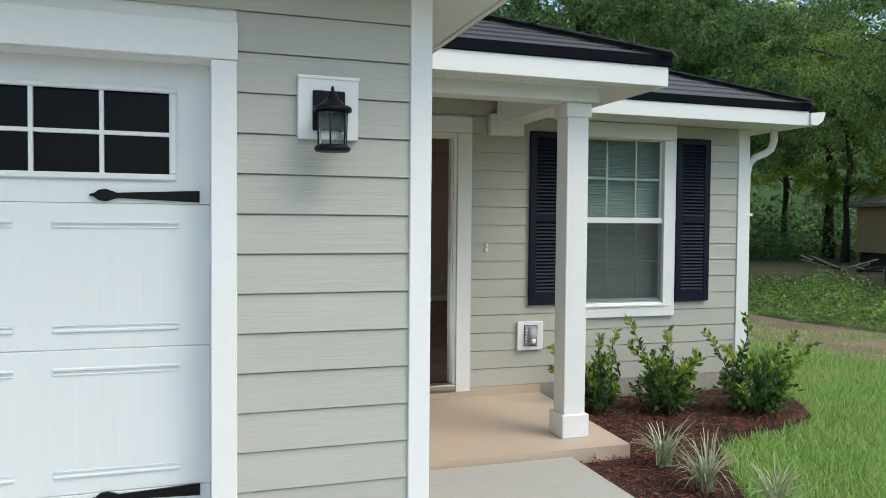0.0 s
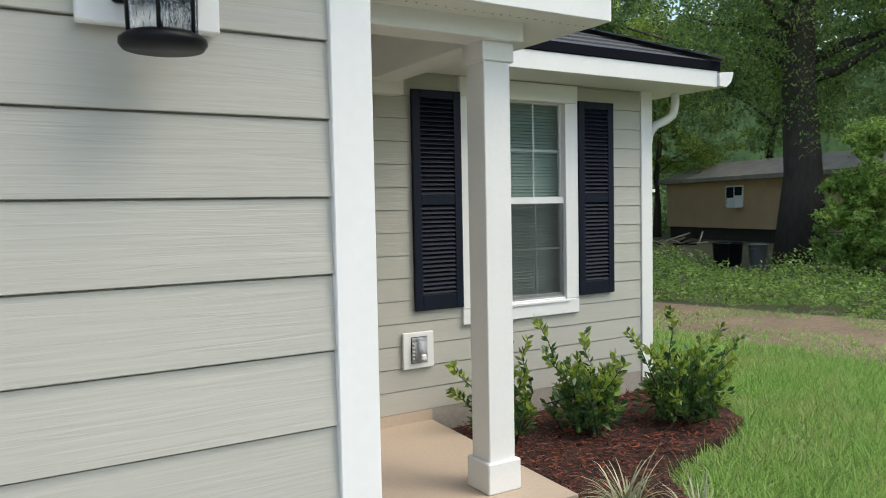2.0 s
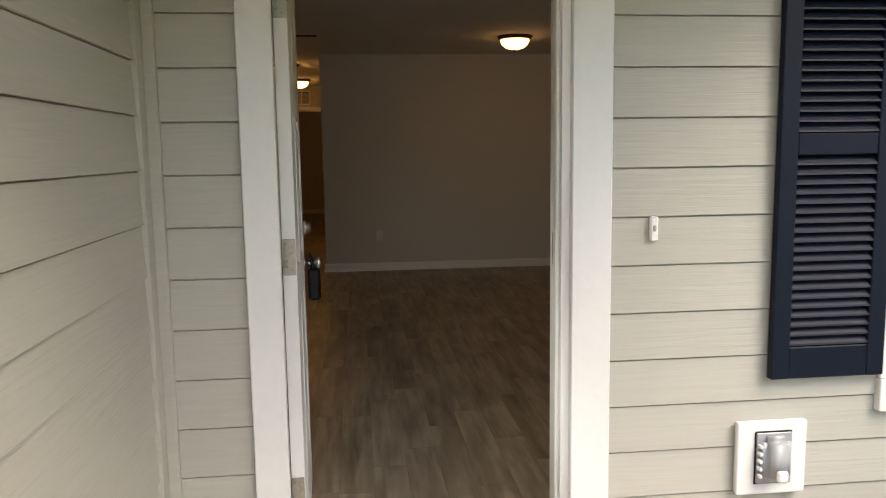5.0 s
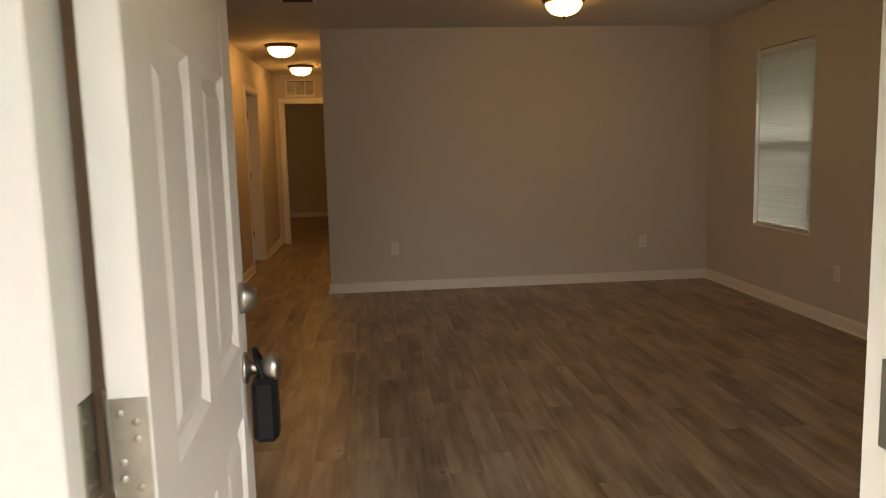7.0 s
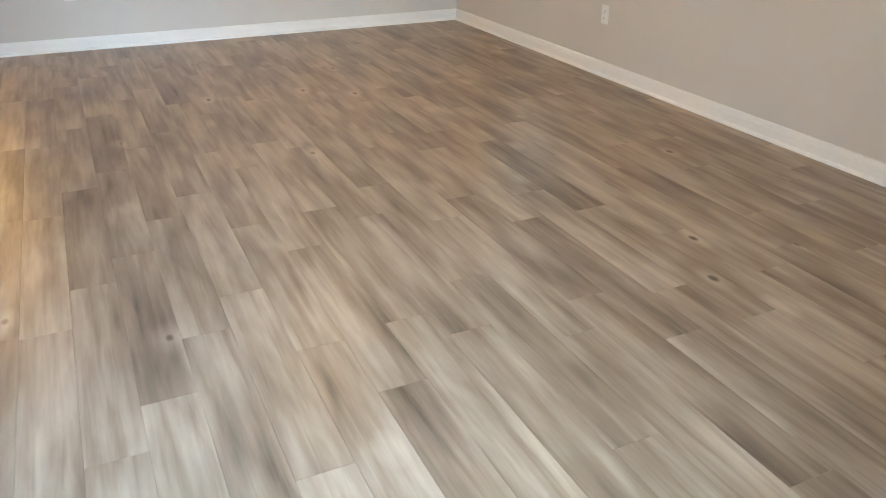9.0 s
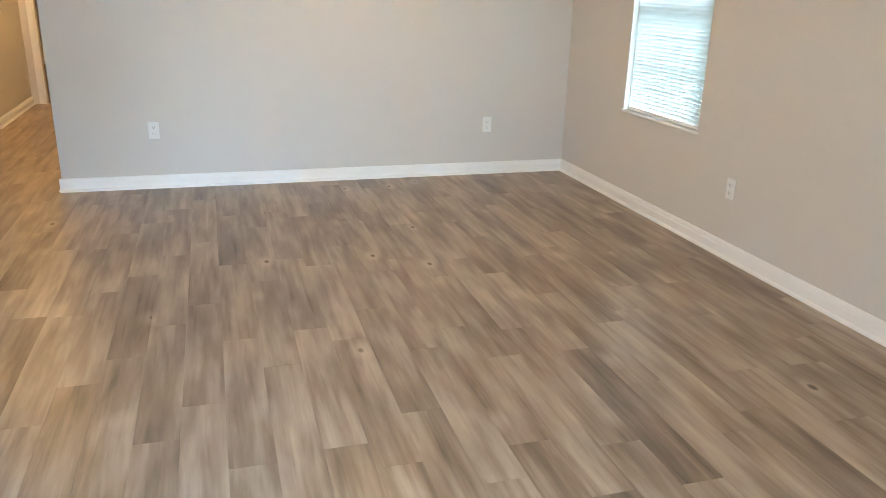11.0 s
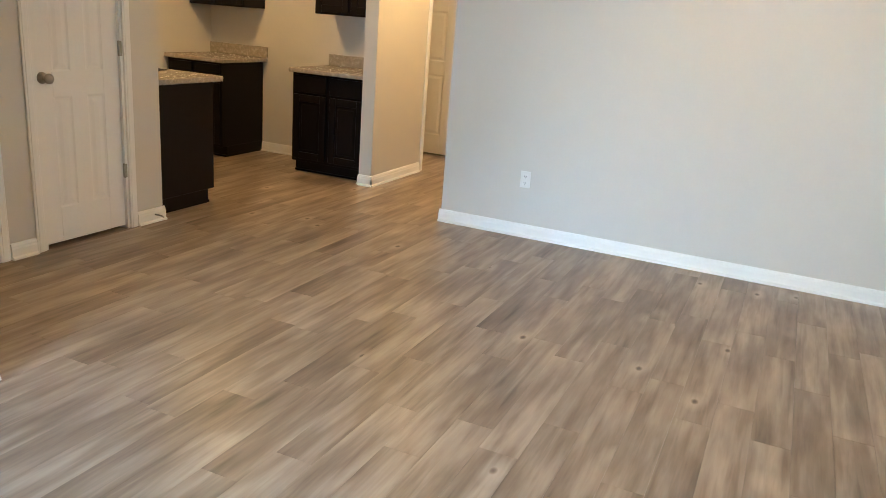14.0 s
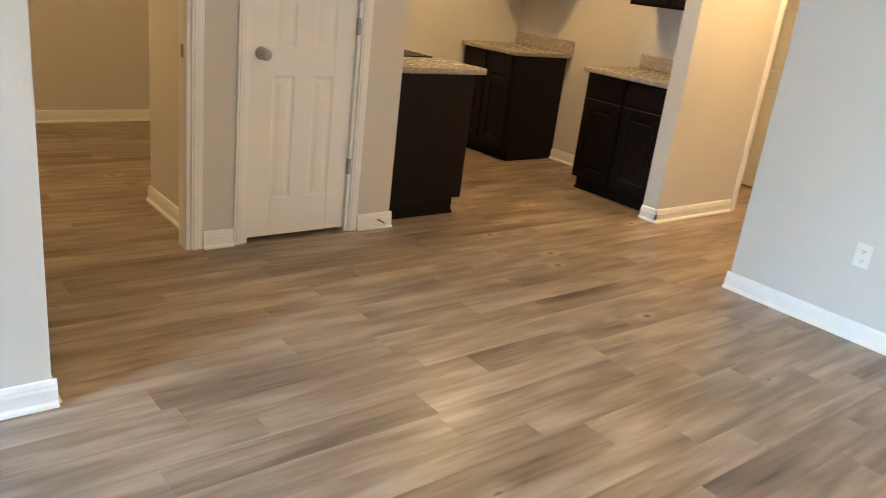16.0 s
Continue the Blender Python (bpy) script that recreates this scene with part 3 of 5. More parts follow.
# ---- front door frame and open leaf ----
door_1 = thing("door_1", "white front door frame with a metal threshold", "door frame", kind="structure")
part("jamb", B((0.0575, 0.068, 0.0, 0.119, 0.0, 2.0)), M_DOORW, door_1)
part("jamb", B((0.92, 0.9445, -0.01, 0.122, 0.0, 2.0)), M_DOORW, door_1)
part("head_jamb", B((0.0575, 0.9445, -0.01, 0.122, 2.0, 2.029)), M_DOORW, door_1)
part("stop", B((0.068, 0.079, 0.005, 0.035, 0.02, 2.0), (0.908, 0.92, 0.012, 0.045, 0.02, 2.0), (0.079, 0.908, 0.012, 0.045, 1.985, 2.0), bevel=0.003), M_DOORW, door_1)
part("threshold", B((0.077, 0.944, -0.05, 0.06, -0.035, 0.012), bevel=0.008), M_HINGE, door_1, "aluminium threshold")
part("sill_strip", B((0.09, 0.919, 0.06, 0.13, -0.006, 0.014), bevel=0.004), M_BRONZE, door_1, "brown wood sill strip")
part("strike_plate", B((0.918, 0.9205, 0.072, 0.092, 1.0, 1.10)), M_HINGE, door_1, "nickel strike plate")
for zc in (0.295, 1.046, 1.80):
    h = bmesh.new()
    box(h, 0.0675, 0.0705, 0.078, 0.118, zc - 0.055, zc + 0.055, 0.001)
    lathe(h, [(0, -0.055), (0.006, -0.055), (0.006, 0.055), (0, 0.055)], 10, Matrix.Translation((0.083, 0.122, zc)))
    for dz in (-0.035, 0.0, 0.035):
        for dy in (0.087, 0.105):
            lathe(h, [(0.0045, 0), (0.003, 0.0016), (0, 0.0018)], 8, Matrix.Translation((0.0704, dy, zc + dz)) @ Matrix.Rotation(radians(90), 4, "Y"))
    part("hinge", h, M_HINGE, door_1, "aged nickel butt hinge")


def six_panel(w, h, thick=0.04, deep=0.011):
    """A moulded six-panel leaf: x 0..w, y 0..thick, z 0..h, both faces relieved."""
    bm = bmesh.new()
    st, mid = 0.115, 0.10
    rows = [(0.20, 0.83), (0.965, 1.465), (1.60, h - 0.13)]
    cols = [(st, (w - mid) / 2), ((w + mid) / 2, w - st)]
    box(bm, 0, st, 0, thick, 0, h, 0.002)
    box(bm, w - st, w, 0, thick, 0, h, 0.002)
    box(bm, cols[0][1], cols[1][0], 0.0005, thick - 0.0005, 0, h)
    zs = [0.0] + [v for r in rows for v in r] + [h]
    for a, b in zip(zs[::2], zs[1::2]):
        for c in cols:
            box(bm, c[0], c[1], 0.0005, thick - 0.0005, a, b)
    for c in cols:
        for r in rows:
            for face, s in ((0.0, 1), (thick, -1)):
                t = bmesh.new()
                o = [(c[0], r[0]), (c[1], r[0]), (c[1], r[1]), (c[0], r[1])]
                levels = [(0.0, 0.0005), (0.012, deep), (0.022, deep), (0.045, deep * 0.27)]
                loops = []
                for inset, dep in levels:
                    loops.append([t.verts.new((x + (inset if i in (0, 3) else -inset), face + s * dep, z + (inset if i < 2 else -inset))) for i, (x, z) in enumerate(o)])
                for a, b in zip(loops, loops[1:]):
                    for i in range(4):
                        t.faces.new((a[i], a[(i + 1) % 4], b[(i + 1) % 4], b[i]))
                t.faces.new(loops[-1])
                bmesh.ops.recalc_face_normals(t, faces=t.faces[:])
                join(bm, t)
    return bm


def knob_set(bm, y0, s):
    """A round door knob on a rose, sticking out along s * y from y0."""
    m = Matrix.Translation((0, y0, 0)) @ Matrix.Rotation(radians(-90 * s), 4, "X")
    lathe(bm, [(0, 0), (0.032, 0), (0.031, 0.006), (0.014, 0.012), (0.012, 0.03), (0.02, 0.038), (0.028, 0.05), (0.028, 0.06), (0.02, 0.07), (0, 0.073)], 20, m)
    return bm


front_door = thing("front_door", "white six-panel front door standing open with nickel knob", "door", pose(0.132, 0.097, 0.015, 0, 0, 92.4))
part("leaf", six_panel(0.775, 1.975, 0.042), M_DOORW, front_door)
kb = knob_set(bmesh.new(), 0.0, -1)
kb.transform(Matrix.Translation((0.712, 0, 0.91)))
part("knob", kb, M_NICKEL, front_door, "round nickel knob")
kb = knob_set(bmesh.new(), 0.042, 1)
kb.transform(Matrix.Translation((0.712, 0, 0.91)))
part("knob", kb, M_NICKEL, front_door, "round nickel knob")
db = lathe(bmesh.new(), [(0, 0), (0.031, 0), (0.029, 0.014), (0.022, 0.02), (0.021, 0.03), (0, 0.031)], 20, Matrix.Translation((0.712, 0, 1.05)) @ Matrix.Rotation(radians(90), 4, "X"))
part("deadbolt", db, M_NICKEL, front_door, "nickel deadbolt")
for zc in (0.28, 1.03, 1.785):
    hl = B((-0.003, 0.0, 0.002, 0.04, zc - 0.055, zc + 0.055))
    for dz, dy in ((-0.04, 0.014), (-0.012, 0.03), (0.012, 0.014), (0.04, 0.03), (-0.03, 0.03), (0.03, 0.014)):
        lathe(hl, [(0.0045, 0), (0.003, 0.0014), (0, 0.0016)], 8, Matrix.Translation((-0.003, dy, zc + dz)) @ Matrix.Rotation(radians(-90), 4, "Y"))
    part("hinge_leaf", hl, M_HINGE, front_door, "aged nickel hinge with screws")
lock_box = thing("lock_box", "black key lock box hanging from the front door knob", "lock box", pose(0.133, 0.074, 0.015, 0, 0, 92.4))
part("body", B((0.70, 0.766, -0.062, -0.014, 0.765, 0.893), bevel=0.01), M_RUBBER, lock_box)
part("shackle", tube(bmesh.new(), [(0.717, -0.04, 0.87), (0.715, -0.034, 0.90), (0.72, -0.025, 0.932), (0.735, -0.022, 0.945), (0.75, -0.025, 0.932), (0.757, -0.034, 0.90), (0.757, -0.04, 0.87)], [0.006] * 7, 8), M_RUBBER, lock_box)
part("dial_cover", B((0.759, 0.776, -0.056, -0.022, 0.768, 0.828), bevel=0.004), M_GREYPL, lock_box, "pale grey keypad cover")


# ---- exterior things ----
def window(name, label, w, h, m):
    """A single-hung window seen from outside (-y): frame, two sashes, muntins, panes and a closed blind behind."""
    top = thing(name, label, "window", m, kind="structure")
    f = 0.032
    part("window_frame", B((0, f, 0.0, 0.075, 0, h), (w - f, w, 0.0, 0.075, 0, h), (f, w - f, 0.0, 0.075, h - f, h), (f, w - f, -0.012, 0.075, 0, f), bevel=0.003), M_VINYL, top)
    mid = h * 0.503
    part("upper_sash", B((f, f + 0.011, 0.03, 0.055, mid, h - f), (w - f - 0.011, w - f, 0.03, 0.055, mid, h - f), (f, w - f, 0.03, 0.055, h - f - 0.008, h - f), bevel=0.002), M_VINYL, top)
    part("lower_sash", B((f, f + 0.024, 0.012, 0.035, f, mid + 0.03), (w - f - 0.024, w - f, 0.012, 0.035, f, mid + 0.03), (f, w - f, 0.003, 0.035, mid - 0.02, mid + 0.028), (f, w - f, 0.012, 0.035, f, f + 0.035), bevel=0.002), M_VINYL, top)
    part("screen_frame", B((f + 0.001, f + 0.012, 0.002, 0.009, f, mid - 0.02), (w - f - 0.012, w - f - 0.001, 0.002, 0.009, f, mid - 0.02), (f + 0.012, w - f - 0.012, 0.002, 0.009, f, f + 0.012), bevel=0.001), M_GREYPL, top, "thin grey screen frame")
    part("insect_screen", B((f + 0.012, w - f - 0.012, 0.0045, 0.0055, f + 0.012, mid - 0.02)), M_SCREEN, top, "dark insect screen")
    for lo, hi, y in ((mid + 0.028, h - f - 0.008, 0.042), (f + 0.035, mid - 0.02, 0.022)):
        p = part("pane", B((f + 0.012, w - f - 0.012, y, y + 0.004, lo, hi)), M_GLASS, top)
        p.visible_shadow = False
        mb = [(w * k / 3 - 0.007, w * k / 3 + 0.007, y - 0.007, y - 0.001, lo, hi) for k in (1, 2)]
        part("muntin", B(*mb, (f + 0.012, w - f - 0.012, y - 0.0065, y - 0.0015, (lo + hi) / 2 - 0.007, (lo + hi) / 2 + 0.007)), M_MUNTIN, top, "pale green-grey grid bars")
    return top


def blind(name, label, w, h, m, tilt=66, slat_material=None):
    top = thing(name, label, "blind", m)
    bm = bmesh.new()
    k = int((h - 0.056) / 0.0232)
    step = (h - 0.056) / k
    for i in range(k):
        t = bmesh.new()
        box(t, 0, w, -0.0125, 0.0125, -0.0008, 0.0008)
        join(bm, t, Matrix.Translation((0, 0, 0.027 + (i + 0.35) * step)) @ Matrix.Rotation(radians(tilt), 4, "X"))
    ob = part("slats", bm, slat_material or M_BLIND, top)
    tagged(ob, "thin white slats", kind="stuff")
    part("head_rail", B((0, w, -0.018, 0.018, h - 0.03, h), bevel=0.002), M_PLASTIC, top)
    part("bottom_rail", B((0, w, -0.013, 0.013, 0.0, 0.018), bevel=0.002), M_PLASTIC, top)
    cords = bmesh.new()
    for x in (0.12, w / 2, w - 0.12):
        box(cords, x - 0.001, x + 0.001, -0.0145, -0.0135, 0.02, h - 0.03)
    part("cords", cords, M_PLASTIC, top)
    return top


window("window_1", "white single-hung window with grids and closed white blind", 0.859, 1.479, pose(2.0405, -0.012, 0.6005))
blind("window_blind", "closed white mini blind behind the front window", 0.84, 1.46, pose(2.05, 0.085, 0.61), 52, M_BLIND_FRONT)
solid("trim_window", B((1.951, 2.074, -0.036, 0.0, 0.62, 2.05), (2.866, 2.986, -0.036, 0.0, 0.62, 2.05), (1.951, 2.986, -0.038, 0.0, 2.052, 2.181), (1.951, 2.986, -0.038, 0.0, 0.511, 0.618), (2.05, 2.89, -0.05, -0.038, 0.60, 0.618), bevel=0.003), M_TRIM, "white window surround", kind="structure")


def shutter(x0, x1, label):
    top = thing("shutter", label, "shutter", pose(x0, -0.02, 0.637), group="shutters beside the front window")
    w, h, st = x1 - x0, 1.438, 0.058
    part("stile", B((0, st, -0.028, 0, 0, h), bevel=0.003), M_SHUTTER, top)
    part("stile", B((w - st, w, -0.028, 0, 0, h), bevel=0.003), M_SHUTTER, top)
    rails = [(0.0, 0.10), (0.69, 0.755), (h - 0.055, h)]
    for a, b in rails:
        part("rail", B((st, w - st, -0.026, -0.001, a, b), bevel=0.003), M_SHUTTER, top)
    part("backing", B((st, w - st, -0.004, -0.001, 0.1, h - 0.055)), M_SHUTTER, top)
    bm = bmesh.new()
    prism(bm, [(-0.004, 0.0), (-0.026, 0.002), (-0.024, 0.008), (-0.004, 0.030)], "x", st, w - st)
    me = mesh_of("slat", bm, M_SHUTTER)
    for a, b in ((0.103, 0.688), (0.757, h - 0.057)):
        k = int((b - a) / 0.0285)
        for i in range(k):
            s = new("slat", me)
            s.parent = top
            s.location = (0, 0, a + i * (b - a) / k)
    return top


shutter(1.577, 1.950, "navy-black louvred shutter by the doorbell side")
shutter(2.988, 3.337, "navy-black louvred shutter near the downspout")

outlet_cover = thing("outdoor_outlet", "grey weatherproof outlet cover on a white mounting block", "outlet", pose(1.479, -0.018, 0.262))
part("mounting_block", B((0, 0.23, -0.022, 0, 0, 0.238), bevel=0.004), M_TRIM, outlet_cover)
bub = bmesh.new()
bmesh.ops.create_cube(bub, size=1, matrix=Matrix.Translation((0.1175, -0.044, 0.1225)) @ Matrix.Diagonal((0.096, 0.044, 0.148, 1)))
bmesh.ops.bevel(bub, geom=[e for e in bub.edges if min(v.co.y for v in e.verts) < -0.05 or abs(e.verts[0].co.y - e.verts[1].co.y) > 0.01], offset=0.02, segments=4, affect="EDGES")
for face in bub.faces:
    face.smooth = True
part("cover", bub, M_GREYPL, outlet_cover, "smoky grey bubble cover")
part("gasket", B((0.056, 0.179, -0.0262, -0.0221, 0.036, 0.209), bevel=0.002), M_DARK, outlet_cover, "black gasket")
for i in range(5):
    part("hinge_rib", B((0.060, 0.070, -0.052, -0.032, 0.065 + 0.024 * i, 0.076 + 0.024 * i), bevel=0.002), M_PLASTIC, outlet_cover, "pale hinge rib")
part("rim", B((0.06, 0.175, -0.032, -0.0263, 0.04, 0.205), bevel=0.002), M_GREYPL, outlet_cover)
part("latch", B((0.10, 0.135, -0.092, -0.074, 0.065, 0.10), bevel=0.006), M_PLASTIC, outlet_cover, "pale latch")
doorbell = thing("doorbell", "small white rectangular doorbell on the siding", "doorbell", pose(1.188, -0.014, 1.078))
part("housing", B((0, 0.024, -0.016, 0, 0, 0.075), bevel=0.004), M_PLASTIC, doorbell)
part("button", B((0.007, 0.017, -0.019, -0.015, 0.03, 0.048), bevel=0.002), M_GREYPL, doorbell)

column = thing("porch_column", "square white porch column with base and capital", "column", pose(1.3245, -1.251, -0.1))
part("shaft", B((-0.077, 0.077, -0.077, 0.077, 0.15, 2.11), bevel=0.004), M_TRIM, column)
part("base", B((-0.098, 0.098, -0.098, 0.098, 0.0, 0.155), bevel=0.006), M_TRIM, column)
part("capital", B((-0.092, 0.092, -0.092, 0.092, 2.105, 2.20), bevel=0.005), M_TRIM, column)

downspout = thing("downspout", "white metal downspout with gutter end at the house corner", "downspout", pose(3.815, 0.06, -0.2))
part("pipe", tube(bmesh.new(), [(0, 0, 0.0), (0, 0, 1.0), (0, 0, 1.98), (0.01, -0.01, 2.07), (0.06, -0.03, 2.14), (0.15, -0.06, 2.18), (0.20, -0.08, 2.22), (0.22, -0.09, 2.30), (0.22, -0.09, 2.42)], [0.034] * 9, 10), M_TRIM, downspout)
part("strap", B((-0.04, 0.04, -0.04, 0.038, 1.60, 1.625)), M_TRIM, downspout)
gut = bmesh.new()
prism(gut, [(4.065, 2.30), (4.065, 2.20), (4.145, 2.195), (4.20, 2.24), (4.225, 2.31), (4.20, 2.315)], "y", -0.44, 7.0)
solid("gutter", gut, M_TRIM, "white aluminium gutter along the side eave", "gutter")

# garage door
garage_door = thing("garage_door", "white carriage-style steel garage door with black strap hinges", "garage door", pose(-3.48, -2.94, -0.22))
sec = [(0.0, 0.5735), (0.5745, 1.0775), (1.0785, 1.5845), (1.5855, 2.08)]


def stamped(x0, x1, z0, z1, bm):
    for a, b, d in ((z0, z0 + 0.012, 0.007), (z1 - 0.012, z1, 0.007), (z0 + 0.02, z0 + 0.028, 0.004), (z1 - 0.028, z1 - 0.02, 0.004)):
        box(bm, x0, x1, -d, 0.0, a, b, 0.003)
    for k in range(1, 6):
        x = x0 + (x1 - x0) * k / 6
        box(bm, x - 0.004, x + 0.004, -0.0018, 0.001, z0 + 0.05, z1 - 0.05)


for i, (a, b) in enumerate(sec):
    if i < 3:
        s = part("section", B((0.0, 2.47, 0.0, 0.045, a, b), bevel=0.003), M_GDOOR, garage_door)
        for k in range(5):
            x1 = 2.363 - k * 0.528
            bm = bmesh.new()
            stamped(max(0.03, x1 - 0.411), x1, a + 0.06, b - 0.06, bm)
            part("stamped_panel", bm, M_GDOOR, s)
    else:
        s = part("section", B((0.0, 2.47, 0.0, 0.045, a, a + 0.100), (0.0, 2.47, 0.0, 0.045, b - 0.105, b), (0.0, 0.14, 0.0, 0.045, a + 0.100, b - 0.105), (2.33, 2.47, 0.0, 0.045, a + 0.100, b - 0.105)), M_GDOOR, garage_door)
        part("window_moulding", B((0.12, 2.355, -0.014, 0.0, a + 0.080, a + 0.103), (0.12, 2.355, -0.014, 0.0, b - 0.108, b - 0.088), (2.33, 2.355, -0.0135, 0.0, a + 0.103, b - 0.108), (0.12, 0.14, -0.0135, 0.0, a + 0.103, b - 0.108), bevel=0.005), M_GDOOR, s)
        bars = [(2.33 - k * 0.219 - 0.007, 2.33 - k * 0.219 + 0.007, -0.008, 0.012, a + 0.100, b - 0.105) for k in range(1, 10)]
        part("grid", B(*bars, (0.14, 2.33, -0.009, 0.012, a + 0.235, a + 0.249)), M_GDOOR, s)
        part("pane", B((0.14, 2.33, 0.014, 0.019, a + 0.101, b - 0.106)), M_PANE, s, "dark glossy window panes")
for zc in (1.612, 0.556):
    bm = bmesh.new()
    prism(bm, [(2.432, zc - 0.021), (2.432, zc + 0.021), (2.16, zc + 0.009), (2.125, zc + 0.022), (2.10, zc + 0.018), (2.085, zc + 0.006), (2.072, zc + 0.003), (2.072, zc - 0.003), (2.085, zc - 0.006), (2.10, zc - 0.018), (2.125, zc - 0.022), (2.16, zc - 0.009)], "y", -0.012, -0.002)
    for x in (2.40, 2.30, 2.2, 2.115):
        lathe(bm, [(0.006, 0), (0.005, 0.003), (0, 0.004)], 8, Matrix.Translation((x, -0.012, zc)) @ Matrix.Rotation(radians(90), 4, "X"))
    part("strap_hinge", bm, M_BLACK, garage_door, "black spear-end strap hinge")

# wall lantern
lantern = thing("wall_lantern", "black outdoor wall lantern with seeded glass on a white block", "wall lamp", pose(-0.61, -3.06, 1.60))
part("mounting_block", B((-0.108, 0.108, -0.024, 0.0, 0.0, 0.222), (-0.112, 0.112, -0.028, 0.0, 0.212, 0.226), bevel=0.003), M_TRIM, lantern)
part("back_plate", B((-0.058, 0.058, -0.038, -0.024, 0.03, 0.172), bevel=0.004), M_BLACK, lantern)
part("arm", B((-0.012, 0.012, -0.10, -0.034, 0.125, 0.143), bevel=0.003), M_BLACK, lantern)
c = Matrix.Translation((0, -0.105, 0))
cap = lathe(bmesh.new(), [(0, 0.178), (0.004, 0.175), (0.007, 0.165), (0.004, 0.156), (0.016, 0.152), (0.016, 0.143), (0.022, 0.14), (0.022, 0.132), (0.03, 0.128), (0.045, 0.112), (0.064, 0.104), (0.068, 0.097), (0.066, 0.088), (0.058, 0.09)], 24, c)
part("cap", cap, M_BLACK, lantern, "stepped black cap with finial")
part("base", lathe(bmesh.new(), [(0, -0.05), (0.058, -0.05), (0.063, -0.043), (0.063, -0.036), (0.053, -0.028), (0, -0.028)], 24, c), M_BLACK, lantern)
part("glass", lathe(bmesh.new(), [(0.047, -0.03), (0.050, 0.09)], 24, c), M_SEEDY, lantern, "seeded clear glass")
for k in range(6):
    a = radians(60 * k + 12)
    x, y = 0.053 * math.cos(a), -0.105 + 0.053 * math.sin(a)
    part("bar", tube(bmesh.new(), [(x * 0.97, y, -0.035), (x, y, 0.04), (x * 1.04, y, 0.095)], [0.0032] * 3, 6), M_BLACK, lantern)

# ---- interior: trims ----
def baseboard(name, segs, label="white moulded baseboard"):
    """segs: (axis, fixed coordinate, outward sign, from, to)."""
    for axis, c, s, a, b in segs:
        bm = bmesh.new()
        pts = [(c, 0.0), (c + s * 0.014, 0.0), (c + s * 0.014, 0.058), (c + s * 0.011, 0.067), (c + s * 0.011, 0.074), (c + s * 0.006, 0.088), (c, 0.091)]
        prism(bm, pts, axis, a, b)
        shoe = [(c + s * 0.0142, 0.0), (c + s * 0.027, 0.0), (c + s * 0.025, 0.010), (c + s * 0.0142, 0.018)]
        prism(bm, shoe, axis, a, b)
        solid(name, bm, M_BASE, label, kind="structure")


baseboard("baseboard_living", [("x", 6.55, -1, -0.075, 3.63), ("y", 3.63, -1, 0.12, 6.53), ("y", -0.404, 1, 0.12, 3.301), ("x", 3.287, 1, -0.524, -0.40), ("x", 0.12, 1, 1.06, 3.6), ("y", -0.06, -1, 6.55, 10.7)])
baseboard("baseboard_pantry", [("y", -1.545, 1, 5.11, 5.344), ("x", 5.33, 1, -1.62, -1.545), ("y", -1.545, 1, 4.22, 4.376)])
baseboard("baseboard_hall", [("y", -1.01, 1, 7.15, 8.06), ("x", 7.164, -1, -1.13, -0.996), ("y", -1.01, 1, 9.12, 10.7), ("y", -1.13, -1, 7.164, 7.2)])
baseboard("baseboard_kitchen", [("x", 7.84, -1, -2.68, -1.86)])
baseboard("baseboard_flex", [("y", -4.515, 1, 1.6, 5.23), ("x", 4.244, -1, -2.387, -1.66), ("y", -2.373, -1, 4.23, 5.23)])
baseboard("baseboard_far", [("x", 15.3, -1, -2.9, 1.5)])


def casing(name, axis, c, s, a, b, z, label="white moulded door casing", w=0.057):
    """Casing round an opening a..b, up to z, on the wall face c whose outside lies along s."""
    bm = bmesh.new()
    for lo, hi, z0, z1 in ((a - w, a, 0.0, z), (b, b + w, 0.0, z), (a - w, b + w, z + 0.001, z + w)):
        for k, (d, i) in enumerate(((0.011, 0.0), (0.0135, 0.012))):
            box(bm, *((lo + i, hi - i, min(c, c + s * d), max(c, c + s * d)) if axis == "x" else (min(c, c + s * d), max(c, c + s * d), lo + i, hi - i)), z0, z1 - (i if z1 > z else 0), 0.003)
    return solid(name, bm, M_BASE, label, kind="structure")


casing("trim_pantry_door", "y", -1.545, 1, 4.435, 5.05, 2.04)
casing("trim_flex_door", "y", -1.545, 1, 3.36, 4.157, 2.05)
casing("trim_hall_door", "y", -1.01, 1, 8.13, 9.05, 2.05)
casing("trim_hall_end", "x", 10.7, -1, -0.88, -0.12, 2.05)
casing("trim_door_inside", "x", 0.12, 1, 0.066, 0.94, 2.03)


def jambs(name, axis, c0, c1, a, b, z):
    if axis == "y":
        bx = ((c0, c1, a, a + 0.018, 0, z - 0.018), (c0, c1, b - 0.018, b, 0, z - 0.018), (c0, c1, a, b, z - 0.018, z))
    else:
        bx = ((a, a + 0.018, c0, c1, 0, z - 0.018), (b - 0.018, b, c0, c1, 0, z - 0.018), (a, b, c0, c1, z - 0.018, z))
    return solid(name, B(*bx), M_BASE, "white door jamb", kind="structure")


